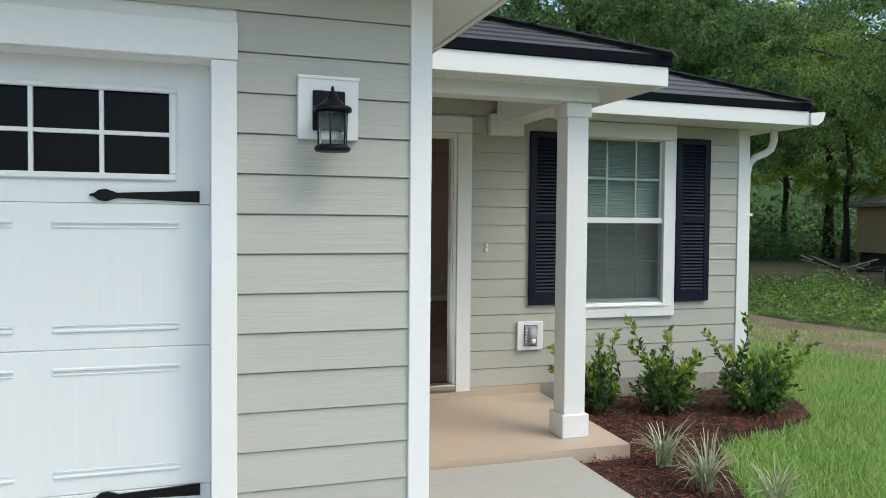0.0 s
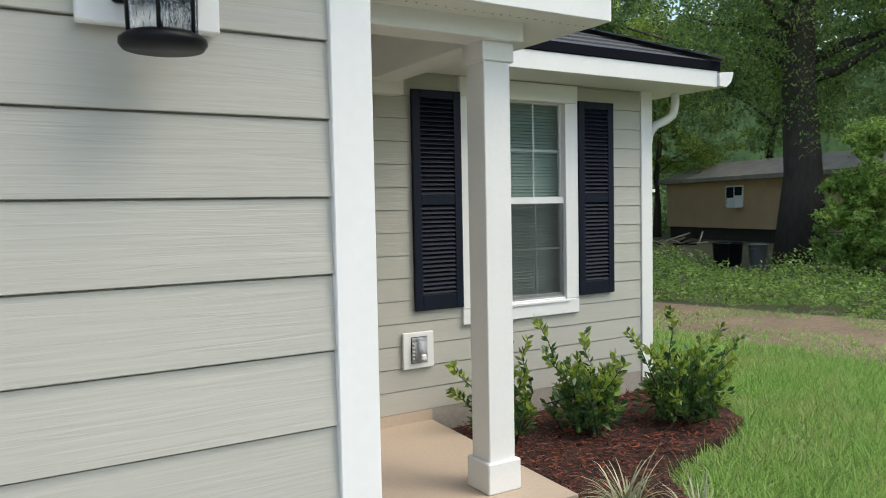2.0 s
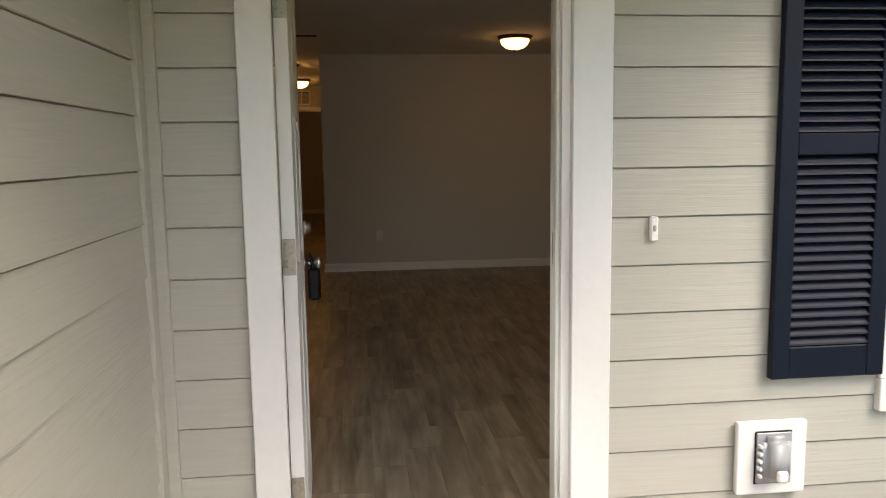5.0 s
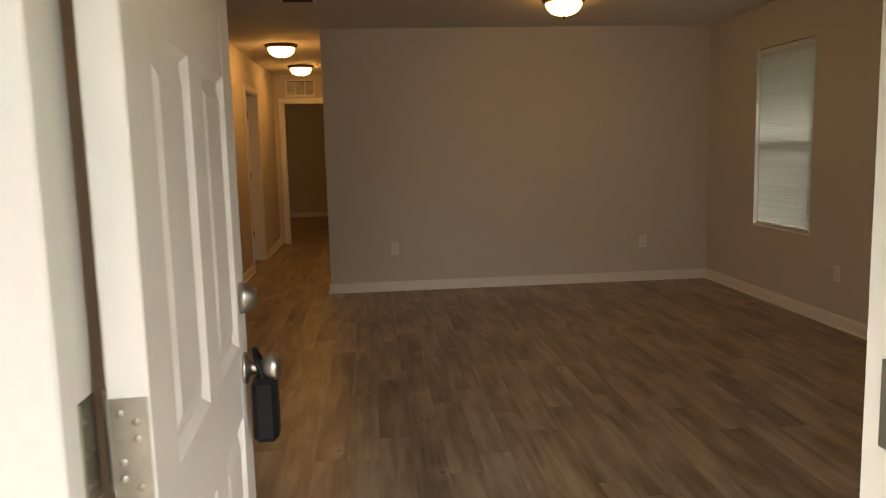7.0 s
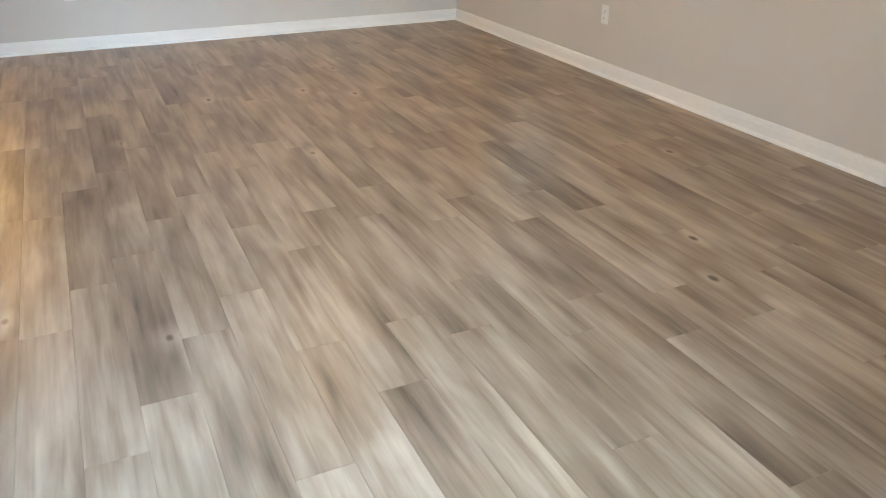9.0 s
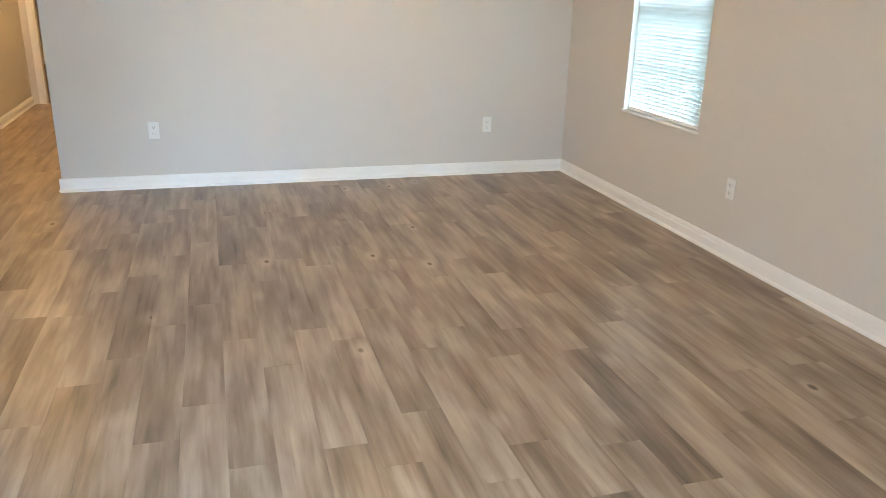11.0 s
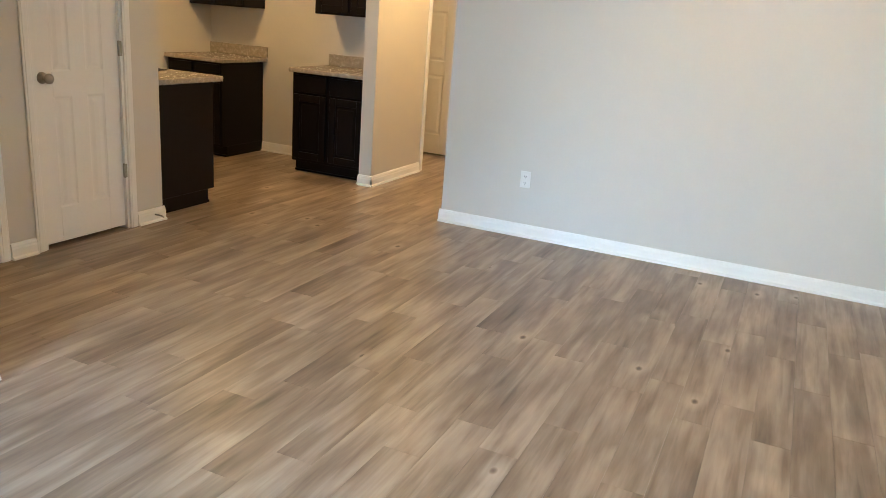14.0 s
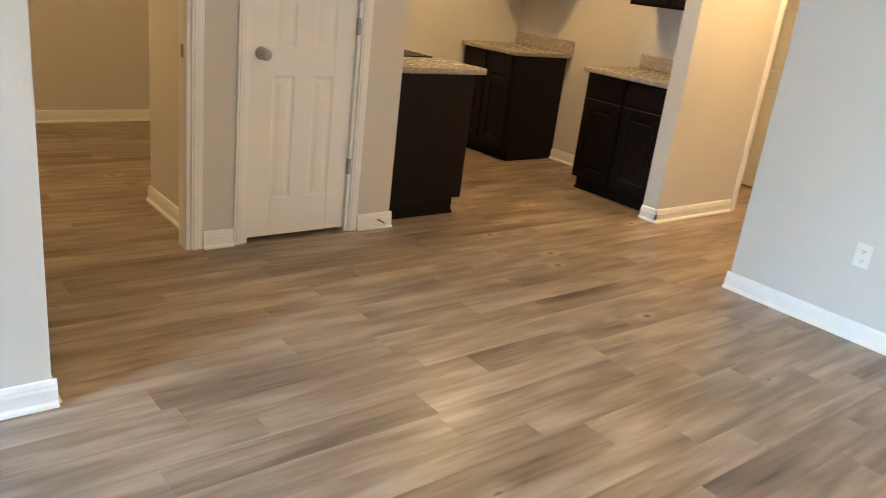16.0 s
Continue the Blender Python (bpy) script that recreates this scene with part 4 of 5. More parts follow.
jambs("jamb_pantry", "y", -1.646, -1.544, 4.4355, 5.0495, 2.0395)
jambs("jamb_flex", "y", -1.646, -1.544, 3.3605, 4.1565, 2.0495)
jambs("jamb_hall", "y", -1.131, -1.009, 8.1305, 9.0495, 2.0495)
jambs("jamb_hall_end", "x", 10.699, 10.801, -0.8795, -0.1205, 2.0495)
flex_strike = thing("strike_plate", "small dark nickel strike plate on the jamb", "strike plate", pose(-1.60, 4.138, 0.95))
part("plate", B((-0.014, 0.014, -0.003, 0.0, -0.03, 0.03)), M_HINGE, flex_strike)

# pantry door, closed, opening to the room
pantry_door = thing("pantry_door", "closed white six-panel pantry door with nickel knob", "door", pose(-1.562, 4.456, 0.022, 0, 0, 90))
part("leaf", six_panel(0.573, 1.995, 0.035, 0.004), M_BASE, pantry_door)
kb = knob_set(bmesh.new(), 0.0, -1)
kb.transform(Matrix.Translation((0.05, 0, 0.935)))
part("knob", kb, M_NICKEL, pantry_door, "round nickel knob")
for zc in (0.35, 1.088, 1.80):
    h = B((0.57, 0.591, -0.02, 0.0, zc - 0.045, zc + 0.045), bevel=0.004)
    part("hinge", h, M_HINGE, pantry_door, "nickel hinge")
door_stop = thing("door_stop", "spring door stop screwed to the baseboard", "door stop", pose(-1.531, 5.25, 0.05))
part("spring", tube(bmesh.new(), [(0, 0, 0), (0.05, 0, 0.0), (0.065, 0, -0.002)], [0.006, 0.005, 0.005], 8), M_NICKEL, door_stop)
part("tip", tube(bmesh.new(), [(0.065, 0, -0.002), (0.078, 0, -0.002)], [0.008, 0.007], 8), M_PLASTIC, door_stop, "white rubber tip")

hall_door = thing("hall_door", "white six-panel door standing open off the hall", "door", pose(-1.125, 9.03, 0.012, 0, 0, 178))
part("leaf", six_panel(0.86, 2.015, 0.035, 0.008), M_BASE, hall_door)
kb = knob_set(bmesh.new(), 0.035, 1)
kb.transform(Matrix.Translation((0.80, 0, 0.93)))
part("knob", kb, M_NICKEL, hall_door, "round nickel knob")
for zc in (0.33, 1.05, 1.80):
    part("hinge", B((-0.006, 0.012, 0.034, 0.04, zc - 0.045, zc + 0.045)), M_HINGE, hall_door, "nickel hinge")


# windows and blinds inside
side_window = window("window_2", "white side window behind a closed blind", 0.86, 1.463, pose(3.745, 4.78, 0.627, 0, 0, 90))
blind("window_blind", "closed white mini blind glowing with daylight", 0.80, 1.445, pose(3.652, 4.81, 0.637, 0, 0, 90), 69)
solid("window_sill", B((3.618, 3.70, 4.77, 5.65, 0.613, 0.629), bevel=0.004), M_BASE, "white drywall window stool", kind="structure")


def outlet(label, m):
    """A duplex outlet plate facing -y."""
    top = thing("wall_outlet", label, "outlet", m, group="wall outlets")
    part("plate", B((-0.036, 0.036, -0.006, 0, -0.058, 0.058), bevel=0.003), M_PLASTIC, top)
    for z in (-0.022, 0.022):
        part("receptacle", B((-0.017, 0.017, -0.008, -0.005, z - 0.014, z + 0.014), bevel=0.003), M_PLASTIC, top)
        part("slots", B((-0.008, -0.006, -0.0085, -0.0078, z - 0.004, z + 0.006), (0.006, 0.008, -0.0085, -0.0078, z - 0.004, z + 0.006), (-0.002, 0.002, -0.0085, -0.0078, z - 0.011, z - 0.007)), M_DARK, top)
    return top


outlet("white duplex wall outlet near the hall corner", pose(0.556, 6.549, 0.405))
outlet("white duplex wall outlet near the side wall", pose(2.977, 6.549, 0.385))
outlet("white wall outlet under the side window", pose(3.629, 4.41, 0.385, 0, 0, -90))


def ceiling_lamp(label, x, y, material):
    top = thing("ceiling_lamp", label, "ceiling lamp", pose(x, y, H), group="flush ceiling lamps")
    part("pan", lathe(bmesh.new(), [(0, 0), (0.165, 0), (0.17, -0.012), (0.155, -0.03), (0.14, -0.034), (0, -0.034)], 28), M_BRONZE, top, "bronze pan")
    bowl = part("bowl", lathe(bmesh.new(), [(0.138, -0.034), (0.136, -0.055), (0.12, -0.085), (0.085, -0.112), (0.04, -0.126), (0, -0.13)], 28), material, top, "lit frosted glass bowl")
    part("finial", lathe(bmesh.new(), [(0, -0.128), (0.012, -0.13), (0.012, -0.138), (0.006, -0.15), (0, -0.152)], 12), M_BRONZE, top)
    return top


ceiling_lamp("lit flush bowl lamp on the living room ceiling", 1.86, 5.2, M_BOWL)
ceiling_lamp("lit flush bowl lamp near the front door", 1.80, 2.6, M_BOWL)
ceiling_lamp("lit flush bowl lamp at the hall entrance", -0.52, 7.55, M_BOWL_HALL)
ceiling_lamp("lit flush bowl lamp farther down the hall", -0.50, 9.55, M_BOWL_HALL)
ceiling_lamp("lit flush bowl lamp over the kitchen floor", -2.2, 6.6, M_BOWL_HALL)
# unseen lamp above the opening, added so the far room is not black
ceiling_lamp("added unseen bowl lamp to brighten the room past the hall", -0.5, 13.3, M_BOWL)
# another added lamp, out of view, that lifts the dark side room
ceiling_lamp("added unseen bowl lamp to brighten the side room", -3.0, 3.4, M_BOWL_HALL)


def grille(name, label, m, w, h, cols, slats):
    top = thing(name, label, "vent", m)
    part("frame", B((0, w, -0.012, 0, 0, 0.025), (0, w, -0.012, 0, h - 0.025, h), (0, 0.025, -0.012, 0, 0.025, h - 0.025), (w - 0.025, w, -0.012, 0, 0.025, h - 0.025), *[(w * k / cols - 0.008, w * k / cols + 0.008, -0.011, 0, 0.025, h - 0.025) for k in range(1, cols)], bevel=0.002), M_PLASTIC, top)
    part("backing", B((0.02, w - 0.02, -0.002, 0, 0.02, h - 0.02)), M_DARK, top)
    bm = bmesh.new()
    prism(bm, [(-0.002, 0.0), (-0.009, -0.007), (-0.009, -0.005), (-0.002, 0.002)], "x", 0.026, w - 0.026)
    me = mesh_of("slat", bm, M_PLASTIC)
    for i in range(slats):
        s = new("slat", me)
        s.parent = top
        s.location = (0, 0, 0.035 + i * (h - 0.06) / slats)
    return top


grille("return_vent", "white return air grille above the hall opening", pose(-0.83, 10.699, 2.13), 0.42, 0.24, 3, 14)
grille("ceiling_vent", "white ceiling air register", pose(-0.26, 5.12, H - 0.001, -90, 0, 0), 0.26, 0.16, 1, 8)


# ---- kitchen ----
def base_cabinet(label, x0, x1, y_back, facing, doors, end_panel=False):
    """A dark base cabinet along x with its front towards facing (+1 or -1 along y)."""
    top = thing("base_cabinet", label, "cabinet", pose((x0 + x1) / 2, y_back, 0.0, 0, 0, 0 if facing < 0 else 180), group="kitchen base cabinets")
    w = x1 - x0
    part("body", B((-w / 2, w / 2, -0.60, 0.0, 0.10, 0.875), bevel=0.002), M_ESPRESSO, top)
    part("toe_kick", B((-w / 2 + 0.001, w / 2 - 0.001, -0.535, -0.001, 0.0, 0.10)), M_ESPRESSO, top)
    part("toe_moulding", B((-w / 2 + 0.001, w / 2 - 0.001, -0.548, -0.535, 0.0, 0.018)), M_ESPRESSO, top)
    dw = w / doors
    for k in range(doors):
        a, b = -w / 2 + k * dw + 0.02, -w / 2 + (k + 1) * dw - 0.02
        part("drawer_front", B((a, b, -0.62, -0.60, 0.71, 0.855), bevel=0.004), M_ESPRESSO, top)
        d = part("door", B((a, a + 0.06, -0.62, -0.60, 0.125, 0.69), (b - 0.06, b, -0.62, -0.60, 0.125, 0.69), (a + 0.06, b - 0.06, -0.62, -0.60, 0.125, 0.185), (a + 0.06, b - 0.06, -0.62, -0.60, 0.63, 0.69), bevel=0.003), M_ESPRESSO, top)
        part("door_panel", B((a + 0.06, b - 0.06, -0.609, -0.60, 0.185, 0.63), (a + 0.085, b - 0.085, -0.615, -0.609, 0.21, 0.605), bevel=0.003), M_ESPRESSO, d)
    return top


def worktop(label, x0, x1, y0, y1, splash):
    top = thing("worktop", label, "worktop")
    part("slab", B((x0, x1, y0, y1, 0.876, 0.914), bevel=0.006), M_GRANITE, top)
    for s in splash:
        part("backsplash", B((*s, 0.9145, 1.015), bevel=0.003), M_GRANITE, top)
    return top


base_cabinet("espresso base cabinet with two doors beside the hall wall", -1.875, -1.135, 7.838, -1, 2)
base_cabinet("espresso base cabinet past the stove gap", -3.298, -2.66, 7.838, -1, 2)
base_cabinet("espresso base cabinet with plain end panel behind the pantry", -2.40, -1.632, 5.333, 1, 2)
base_cabinet("espresso base cabinet by the kitchen wall", -3.15, -2.402, 5.333, 1, 2)
worktop("speckled beige granite worktop beside the hall wall", -1.89, -1.133, 7.185, 7.837, [(-1.89, -1.155, 7.815, 7.837), (-1.155, -1.133, 7.20, 7.837)])
worktop("speckled beige granite worktop past the stove gap", -3.298, -2.60, 7.185, 7.837, [(-3.298, -2.60, 7.815, 7.837)])
worktop("speckled beige granite worktop by the pantry", -3.2, -1.56, 5.334, 5.965, [(-3.2, -1.65, 5.334, 5.356)])


def wall_cabinet(label, x0, x1, z0, z1, doors):
    top = thing("wall_cabinet", label, "cabinet", pose((x0 + x1) / 2, 7.839, z0), group="kitchen wall cabinets")
    w, h = x1 - x0, z1 - z0
    part("body", B((-w / 2, w / 2, -0.31, 0.0, 0.0, h), bevel=0.002), M_ESPRESSO, top)
    dw = w / doors
    for k in range(doors):
        a, b = -w / 2 + k * dw + 0.015, -w / 2 + (k + 1) * dw - 0.015
        d = part("door", B((a, a + 0.06, -0.33, -0.31, 0.02, h - 0.02), (b - 0.06, b, -0.33, -0.31, 0.02, h - 0.02), (a + 0.06, b - 0.06, -0.33, -0.31, 0.02, 0.08), (a + 0.06, b - 0.06, -0.33, -0.31, h - 0.08, h - 0.02), bevel=0.003), M_ESPRESSO, top)
        part("door_panel", B((a + 0.06, b - 0.06, -0.318, -0.31, 0.08, h - 0.08), bevel=0.002), M_ESPRESSO, d)
    return top


wall_cabinet("espresso wall cabinet beside the hall wall", -1.86, -1.135, 1.37, 2.13, 2)
wall_cabinet("espresso wall cabinet past the stove gap", -3.29, -2.64, 1.37, 2.13, 2)
sink = thing("kitchen_sink", "dark sink set in the granite worktop", "sink", pose(-2.35, 5.66, 0.9145))
part("rim", B((-0.36, 0.36, -0.21, -0.19, 0, 0.006), (-0.36, 0.36, 0.19, 0.21, 0, 0.006), (-0.36, -0.34, -0.19, 0.19, 0, 0.006), (0.34, 0.36, -0.19, 0.19, 0, 0.006)), M_DARK, sink)
part("basin", B((-0.34, 0.34, -0.19, 0.19, 0.0, 0.003)), M_DARK, sink)

# ---- planting ----
def inside(px, py, poly):
    c = np.zeros(len(px), bool)
    n = len(poly)
    for i in range(n):
        (x1, y1), (x2, y2) = poly[i], poly[(i + 1) % n]
        hit = (y1 > py) != (y2 > py)
        with np.errstate(divide="ignore", invalid="ignore"):
            c ^= hit & (px < (x2 - x1) * (py - y1) / (y2 - y1) + x1)
    return c


def shrub(label, x, y, height, spread, stems, seed, reach=()):
    """A young evergreen shrub: stems with paired glossy leaves, dense near the base, a few long shoots."""
    global RNG
    RNG = np.random.default_rng(seed)
    top = thing("shrub", label, "shrub", pose(x, y, -0.185), group="young shrubs in the mulch bed")
    wood = bmesh.new()
    old, fresh = [], []
    tips = []
    for i in range(stems):
        a = RNG.uniform(0, 2 * math.pi)
        r = spread * RNG.uniform(0.35, 1.0)
        tips.append((r * math.cos(a), r * math.sin(a), height * RNG.uniform(0.35, 0.80)))
    tips += list(reach)
    for i, tip in enumerate(tips):
        bx, by = RNG.normal(0, 0.05, 2)
        p = [Vector((bx, by, 0)), Vector((bx * 2 + tip[0] * 0.35, by * 2 + tip[1] * 0.35, tip[2] * 0.45)), Vector((tip[0] * 0.75, tip[1] * 0.75, tip[2] * 0.8)), Vector(tip)]
        tube(wood, p, [0.006, 0.005, 0.0035, 0.002], 5)
        for s in np.arange(0.12, 1.0, 0.034):
            k = min(int(s * 3), 2)
            f = s * 3 - k
            c = p[k].lerp(p[k + 1], f)
            d = (p[k + 1] - p[k]).normalized()
            for sign in (-1, 1):
                v = Vector(RNG.normal(0, 1, 3))
                side = d.cross(v).normalized() * sign
                aim = (side * 0.9 + d * 0.6 + Vector((0, 0, 0.25)))
                (fresh if s > 0.62 and RNG.random() < 0.7 else old).append((c, aim, v))
    # inner filling
    for i in range(int(stems * 9)):
        q = rand_dirs(1)[0] * RNG.uniform(0.2, 1.0) ** 0.6
        c = Vector((q[0] * spread * 0.85, q[1] * spread * 0.85, height * (0.30 + 0.27 * q[2])))
        old.append((c, Vector(q) + Vector((0, 0, 0.3)), Vector(RNG.normal(0, 1, 3))))
    part("stem", wood, M_BARK, top)
    for nm, lst, mt in (("leaves", old, M_SHRUB), ("young_leaves", fresh, M_SHRUB_NEW)):
        P, A, U = (np.array([tuple(e[i]) for e in lst]) for i in range(3))
        k = len(P)
        ob = leaf_mesh(nm, P, A, U, RNG.uniform(0.042, 0.072, k), RNG.uniform(0.02, 0.034, k), mt, top)
        tagged(ob, "glossy dark green leaves" if nm == "leaves" else "pale yellow-green new leaves", kind="stuff")
    return top


shrub("small evergreen shrub close behind the porch column", 1.98, -0.42, 0.58, 0.25, 16, 11, [(-0.40, -0.02, 0.54), (-0.36, 0.05, 0.36), (0.02, -0.05, 0.62), (0.16, -0.08, 0.66)])
shrub("leafy evergreen shrub with one long arching shoot", 2.52, -0.62, 0.60, 0.29, 22, 12, [(-0.26, 0.20, 0.76), (0.06, 0.08, 0.66), (-0.32, 0.05, 0.58), (0.36, 0.1, 0.45)])
shrub("widest evergreen shrub beside the lawn", 3.22, -0.80, 0.64, 0.37, 30, 13, [(-0.42, 0.1, 0.66), (-0.06, 0.05, 0.78), (0.36, -0.05, 0.64), (0.52, -0.1, 0.56), (0.44, 0.2, 0.5)])


def grass_clump(label, x, y, n, length, seed):
    global RNG
    RNG = np.random.default_rng(seed)
    top = thing("striped_grass_plant", label, "ornamental grass", pose(x, y, -0.185), group="striped grasses in the mulch")
    verts, faces = [], []
    for i in range(n):
        a, lean = RNG.uniform(0, 2 * math.pi), RNG.uniform(0.25, 1.05)
        L = length * RNG.uniform(0.6, 1.0)
        w = 0.0055
        side = Vector((-math.sin(a), math.cos(a), 0)) * w
        p, el = Vector((RNG.normal(0, 0.02), RNG.normal(0, 0.02), 0)), math.pi / 2 - lean * 0.4
        b = len(verts)
        for k in range(6):
            f = 1 - (k / 5) ** 2 * 0.9
            verts += [tuple(p - side * f), tuple(p + side * f)]
            p = p + Vector((math.cos(a) * math.cos(el), math.sin(a) * math.cos(el), math.sin(el))) * (L / 5)
            el -= lean * 0.42
        faces += [(b + 2 * k, b + 2 * k + 1, b + 2 * k + 3, b + 2 * k + 2) for k in range(5)]
    ob = quads("foliage", verts, faces, M_LIRIOPE, top)
    tagged(ob, "cream and green striped blades", kind="stuff")
    return top


grass_clump("cream-striped ornamental grass clump beside the porch slab", 1.70, -1.80, 75, 0.40, 21)
grass_clump("cream-striped ornamental grass clump beside the walk", 1.66, -2.25, 85, 0.42, 22)
grass_clump("cream-striped ornamental grass clump near the lawn edge", 1.82, -2.60, 60, 0.36, 23)

# mulch chips
RNG = np.random.default_rng(31)
px, py = RNG.uniform(1.1, 4.2, 22000), RNG.uniform(-4.0, 0.4, 22000)
ok = inside(px, py, BED)
px, py = px[ok], py[ok]
k = len(px)
d = rand_dirs(k, 0.25)
chips = leaf_mesh("mulch_chips", np.stack([px, py, np.full(k, -0.183) + RNG.uniform(0, 0.02, k)], 1), d, rand_dirs(k) + np.array([0, 0, 2.0]), RNG.uniform(0.02, 0.065, k), RNG.uniform(0.006, 0.016, k), M_CHIP)
tagged(chips, "shredded red-brown wood mulch chips", "mulch", kind="stuff")


# lawn
def blades(name, px, py, z, h0, h1, w, material, label):
    k = len(px)
    a = RNG.uniform(0, 2 * math.pi, k)
    lean = RNG.uniform(0.15, 2.2, k)
    aim = np.stack([np.cos(a) * lean, np.sin(a) * lean, np.ones(k)], 1)
    ob = leaf_mesh(name, np.stack([px, py, np.full(k, z)], 1), aim, rand_dirs(k), RNG.uniform(h0, h1, k), np.full(k, w), material)
    return tagged(ob, label, "grass", kind="stuff")


RNG = np.random.default_rng(41)
LAWN = [(1.15, -4.1), (1.45, -3.25), (1.75, -2.55), (2.05, -2.0), (2.32, -1.5), (2.72, -1.30), (3.2, -1.22), (3.62, -1.03), (3.88, -0.6), (3.95, 0.0), (3.9, 0.42), (3.85, 3.5), (5.7, 3.5), (6.1, 2.0), (6.25, 0.7), (6.3, -1.0), (7.0, -4.0), (8.0, -9.0), (1.2, -9.0)]
k = 330000
px, py = RNG.uniform(1.1, 8.0, k), RNG.uniform(-6.5, 3.5, k)
ok = inside(px, py, LAWN)
# ragged outer edge
edge = np.array([noise.noise(Vector((x * 1.3, y * 1.3, 0))) for x, y in zip(px, py)])
thin = edge + RNG.uniform(-0.5, 0.5, k) < 0.06
blades("lawn_grass", px[ok & thin], py[ok & thin], -0.272, 0.06, 0.19, 0.0065, M_GRASS, "lush uneven green lawn grass")
pale = ok & ~thin
blades("lawn_grass", px[pale], py[pale], -0.272, 0.05, 0.15, 0.006, M_GRASS_PALE, "paler yellow-green lawn grass")
k = 60000
px, py = RNG.uniform(5.6, 11, k), RNG.uniform(-9, 9, k)
patch = np.array([noise.noise(Vector((x * 0.8, y * 0.8, 3))) + 0.6 * noise.noise(Vector((x * 3, y * 3, 5))) for x, y in zip(px, py)])
ok = patch > -0.02
blades("track_grass", px[ok], py[ok], -0.268, 0.03, 0.09, 0.008, M_GRASS, "sparse short grass on the dirt track")


def low_growth(name, label, x0, x1, y0, y1, k, hmax, size, material, seed, poly=None):
    """Knee-high weeds as leaf clumps over an area."""
    global RNG
    RNG = np.random.default_rng(seed)
    px, py = RNG.uniform(x0, x1, k), RNG.uniform(y0, y1, k)
    if poly:
        ok = inside(px, py, poly)
        px, py = px[ok], py[ok]
    n = len(px)
    hh = np.array([max(0.08, 0.38 + 1.0 * noise.noise(Vector((x * 0.55, y * 0.55, seed))) + 0.8 * noise.noise(Vector((x * 1.7, y * 1.7, seed)))) for x, y in zip(px, py)]) * hmax
    pz = -0.27 + hh * RNG.uniform(0.1, 1.0, n) ** 0.6
    ob = leaf_mesh(name, np.stack([px, py, pz], 1), rand_dirs(n, 0.6), rand_dirs(n) + np.array([0, 0, 1.2]), RNG.uniform(0.5, 1.2, n) * size, RNG.uniform(0.3, 0.6, n) * size, material)
    return tagged(ob, label, "weeds", kind="stuff")


low_growth("weeds", "tangled bright green weeds behind the dirt track", 8.2, 16, -6, 20, 80000, 0.62, 0.09, M_WEED, 51, [(8.5, 4.3), (8.9, 2.4), (9.4, 0.8), (10.4, -2.5), (12, -6), (16, -6), (14.6, 0), (13.2, 6.4), (12.6, 9), (14, 20), (8.6, 20)])
low_growth("undergrowth", "dark undergrowth at the edge of the woods", 14, 40, -12, 40, 42000, 1.1, 0.22, M_LEAF_DARK, 52, [(17.5, 4.0), (26, -12), (40, -12), (40, 40), (14, 40), (13, 22), (22, 22), (22, 24), (30, 24), (30, 4)])


low_growth("thicket", "tall tangled dark green thicket in the woods", 8, 46, 14, 46, 40000, 3.6, 0.34, M_LEAF_DARK, 53, [(9, 21), (16, 15.5), (22, 21.5), (25, 22.5), (31, 22), (31, 4), (28, -10), (46, -10), (46, 46), (-12, 46), (-12, 24)])


# ---- trees ----
def trunk_mesh(name, h, r, limbs, seed):
    rng = np.random.default_rng(seed)
    bm = bmesh.new()
    pts = [Vector((0, 0, -0.3))]
    for i in range(1, 8):
        pts.append(Vector((rng.normal(0, 0.05) * i, rng.normal(0, 0.05) * i, h * i / 7)))
    tube(bm, pts, [r * 1.35] + [r * (1 - 0.11 * i) for i in range(1, 8)], 12)
    ends = []
    for i in range(limbs):
        f = rng.uniform(0.28, 0.95)
        k = min(int(f * 7), 6)
        s = pts[k].lerp(pts[k + 1], f * 7 - k)
        a, L = rng.uniform(0, 2 * math.pi), h * rng.uniform(0.22, 0.42) * (1.25 - f)
        p = [s]
        for q in range(1, 5):
            p.append(s + Vector((math.cos(a + 0.1 * q) * L * q / 4, math.sin(a + 0.1 * q) * L * q / 4, L * 0.10 * q + rng.normal(0, 0.12))))
        tube(bm, p, [r * 0.32, r * 0.25, r * 0.17, r * 0.1, r * 0.04], 7)
        ends += p[2:]
    ends += pts[5:]
    return mesh_of(name, bm, M_BARK), ends


def crown_mesh(name, h, ends, clumps, per, size, droop, material, seed, low=0.25):
    global RNG
    RNG = np.random.default_rng(seed)
    P, A = [], []
    for i in range(clumps):
        e = ends[RNG.integers(len(ends))]
        c = np.array(tuple(e)) + RNG.normal(0, 1, 3) * np.array([0.85, 0.85, 0.7]) * h * 0.07
        if c[2] < h * low:
            c[2] = h * low + RNG.uniform(0, 0.6)
        R = h * RNG.uniform(0.03, 0.075)
        q = rand_dirs(per) * (RNG.uniform(0.1, 1.0, (per, 1)) ** 0.5) * R
        q[:, 2] = q[:, 2] * 0.6 - droop * (q[:, 0] ** 2 + q[:, 1] ** 2) / max(R, 0.1)
        P.append(c + q)
        A.append(rand_dirs(per) + np.array([0, 0, -droop]))
    P, A = np.concatenate(P), np.concatenate(A)
    k = len(P)
    return leaf_mesh(name, P, A, rand_dirs(k), RNG.uniform(0.6, 1.3, k) * size, RNG.uniform(0.3, 0.6, k) * size, material, "data")


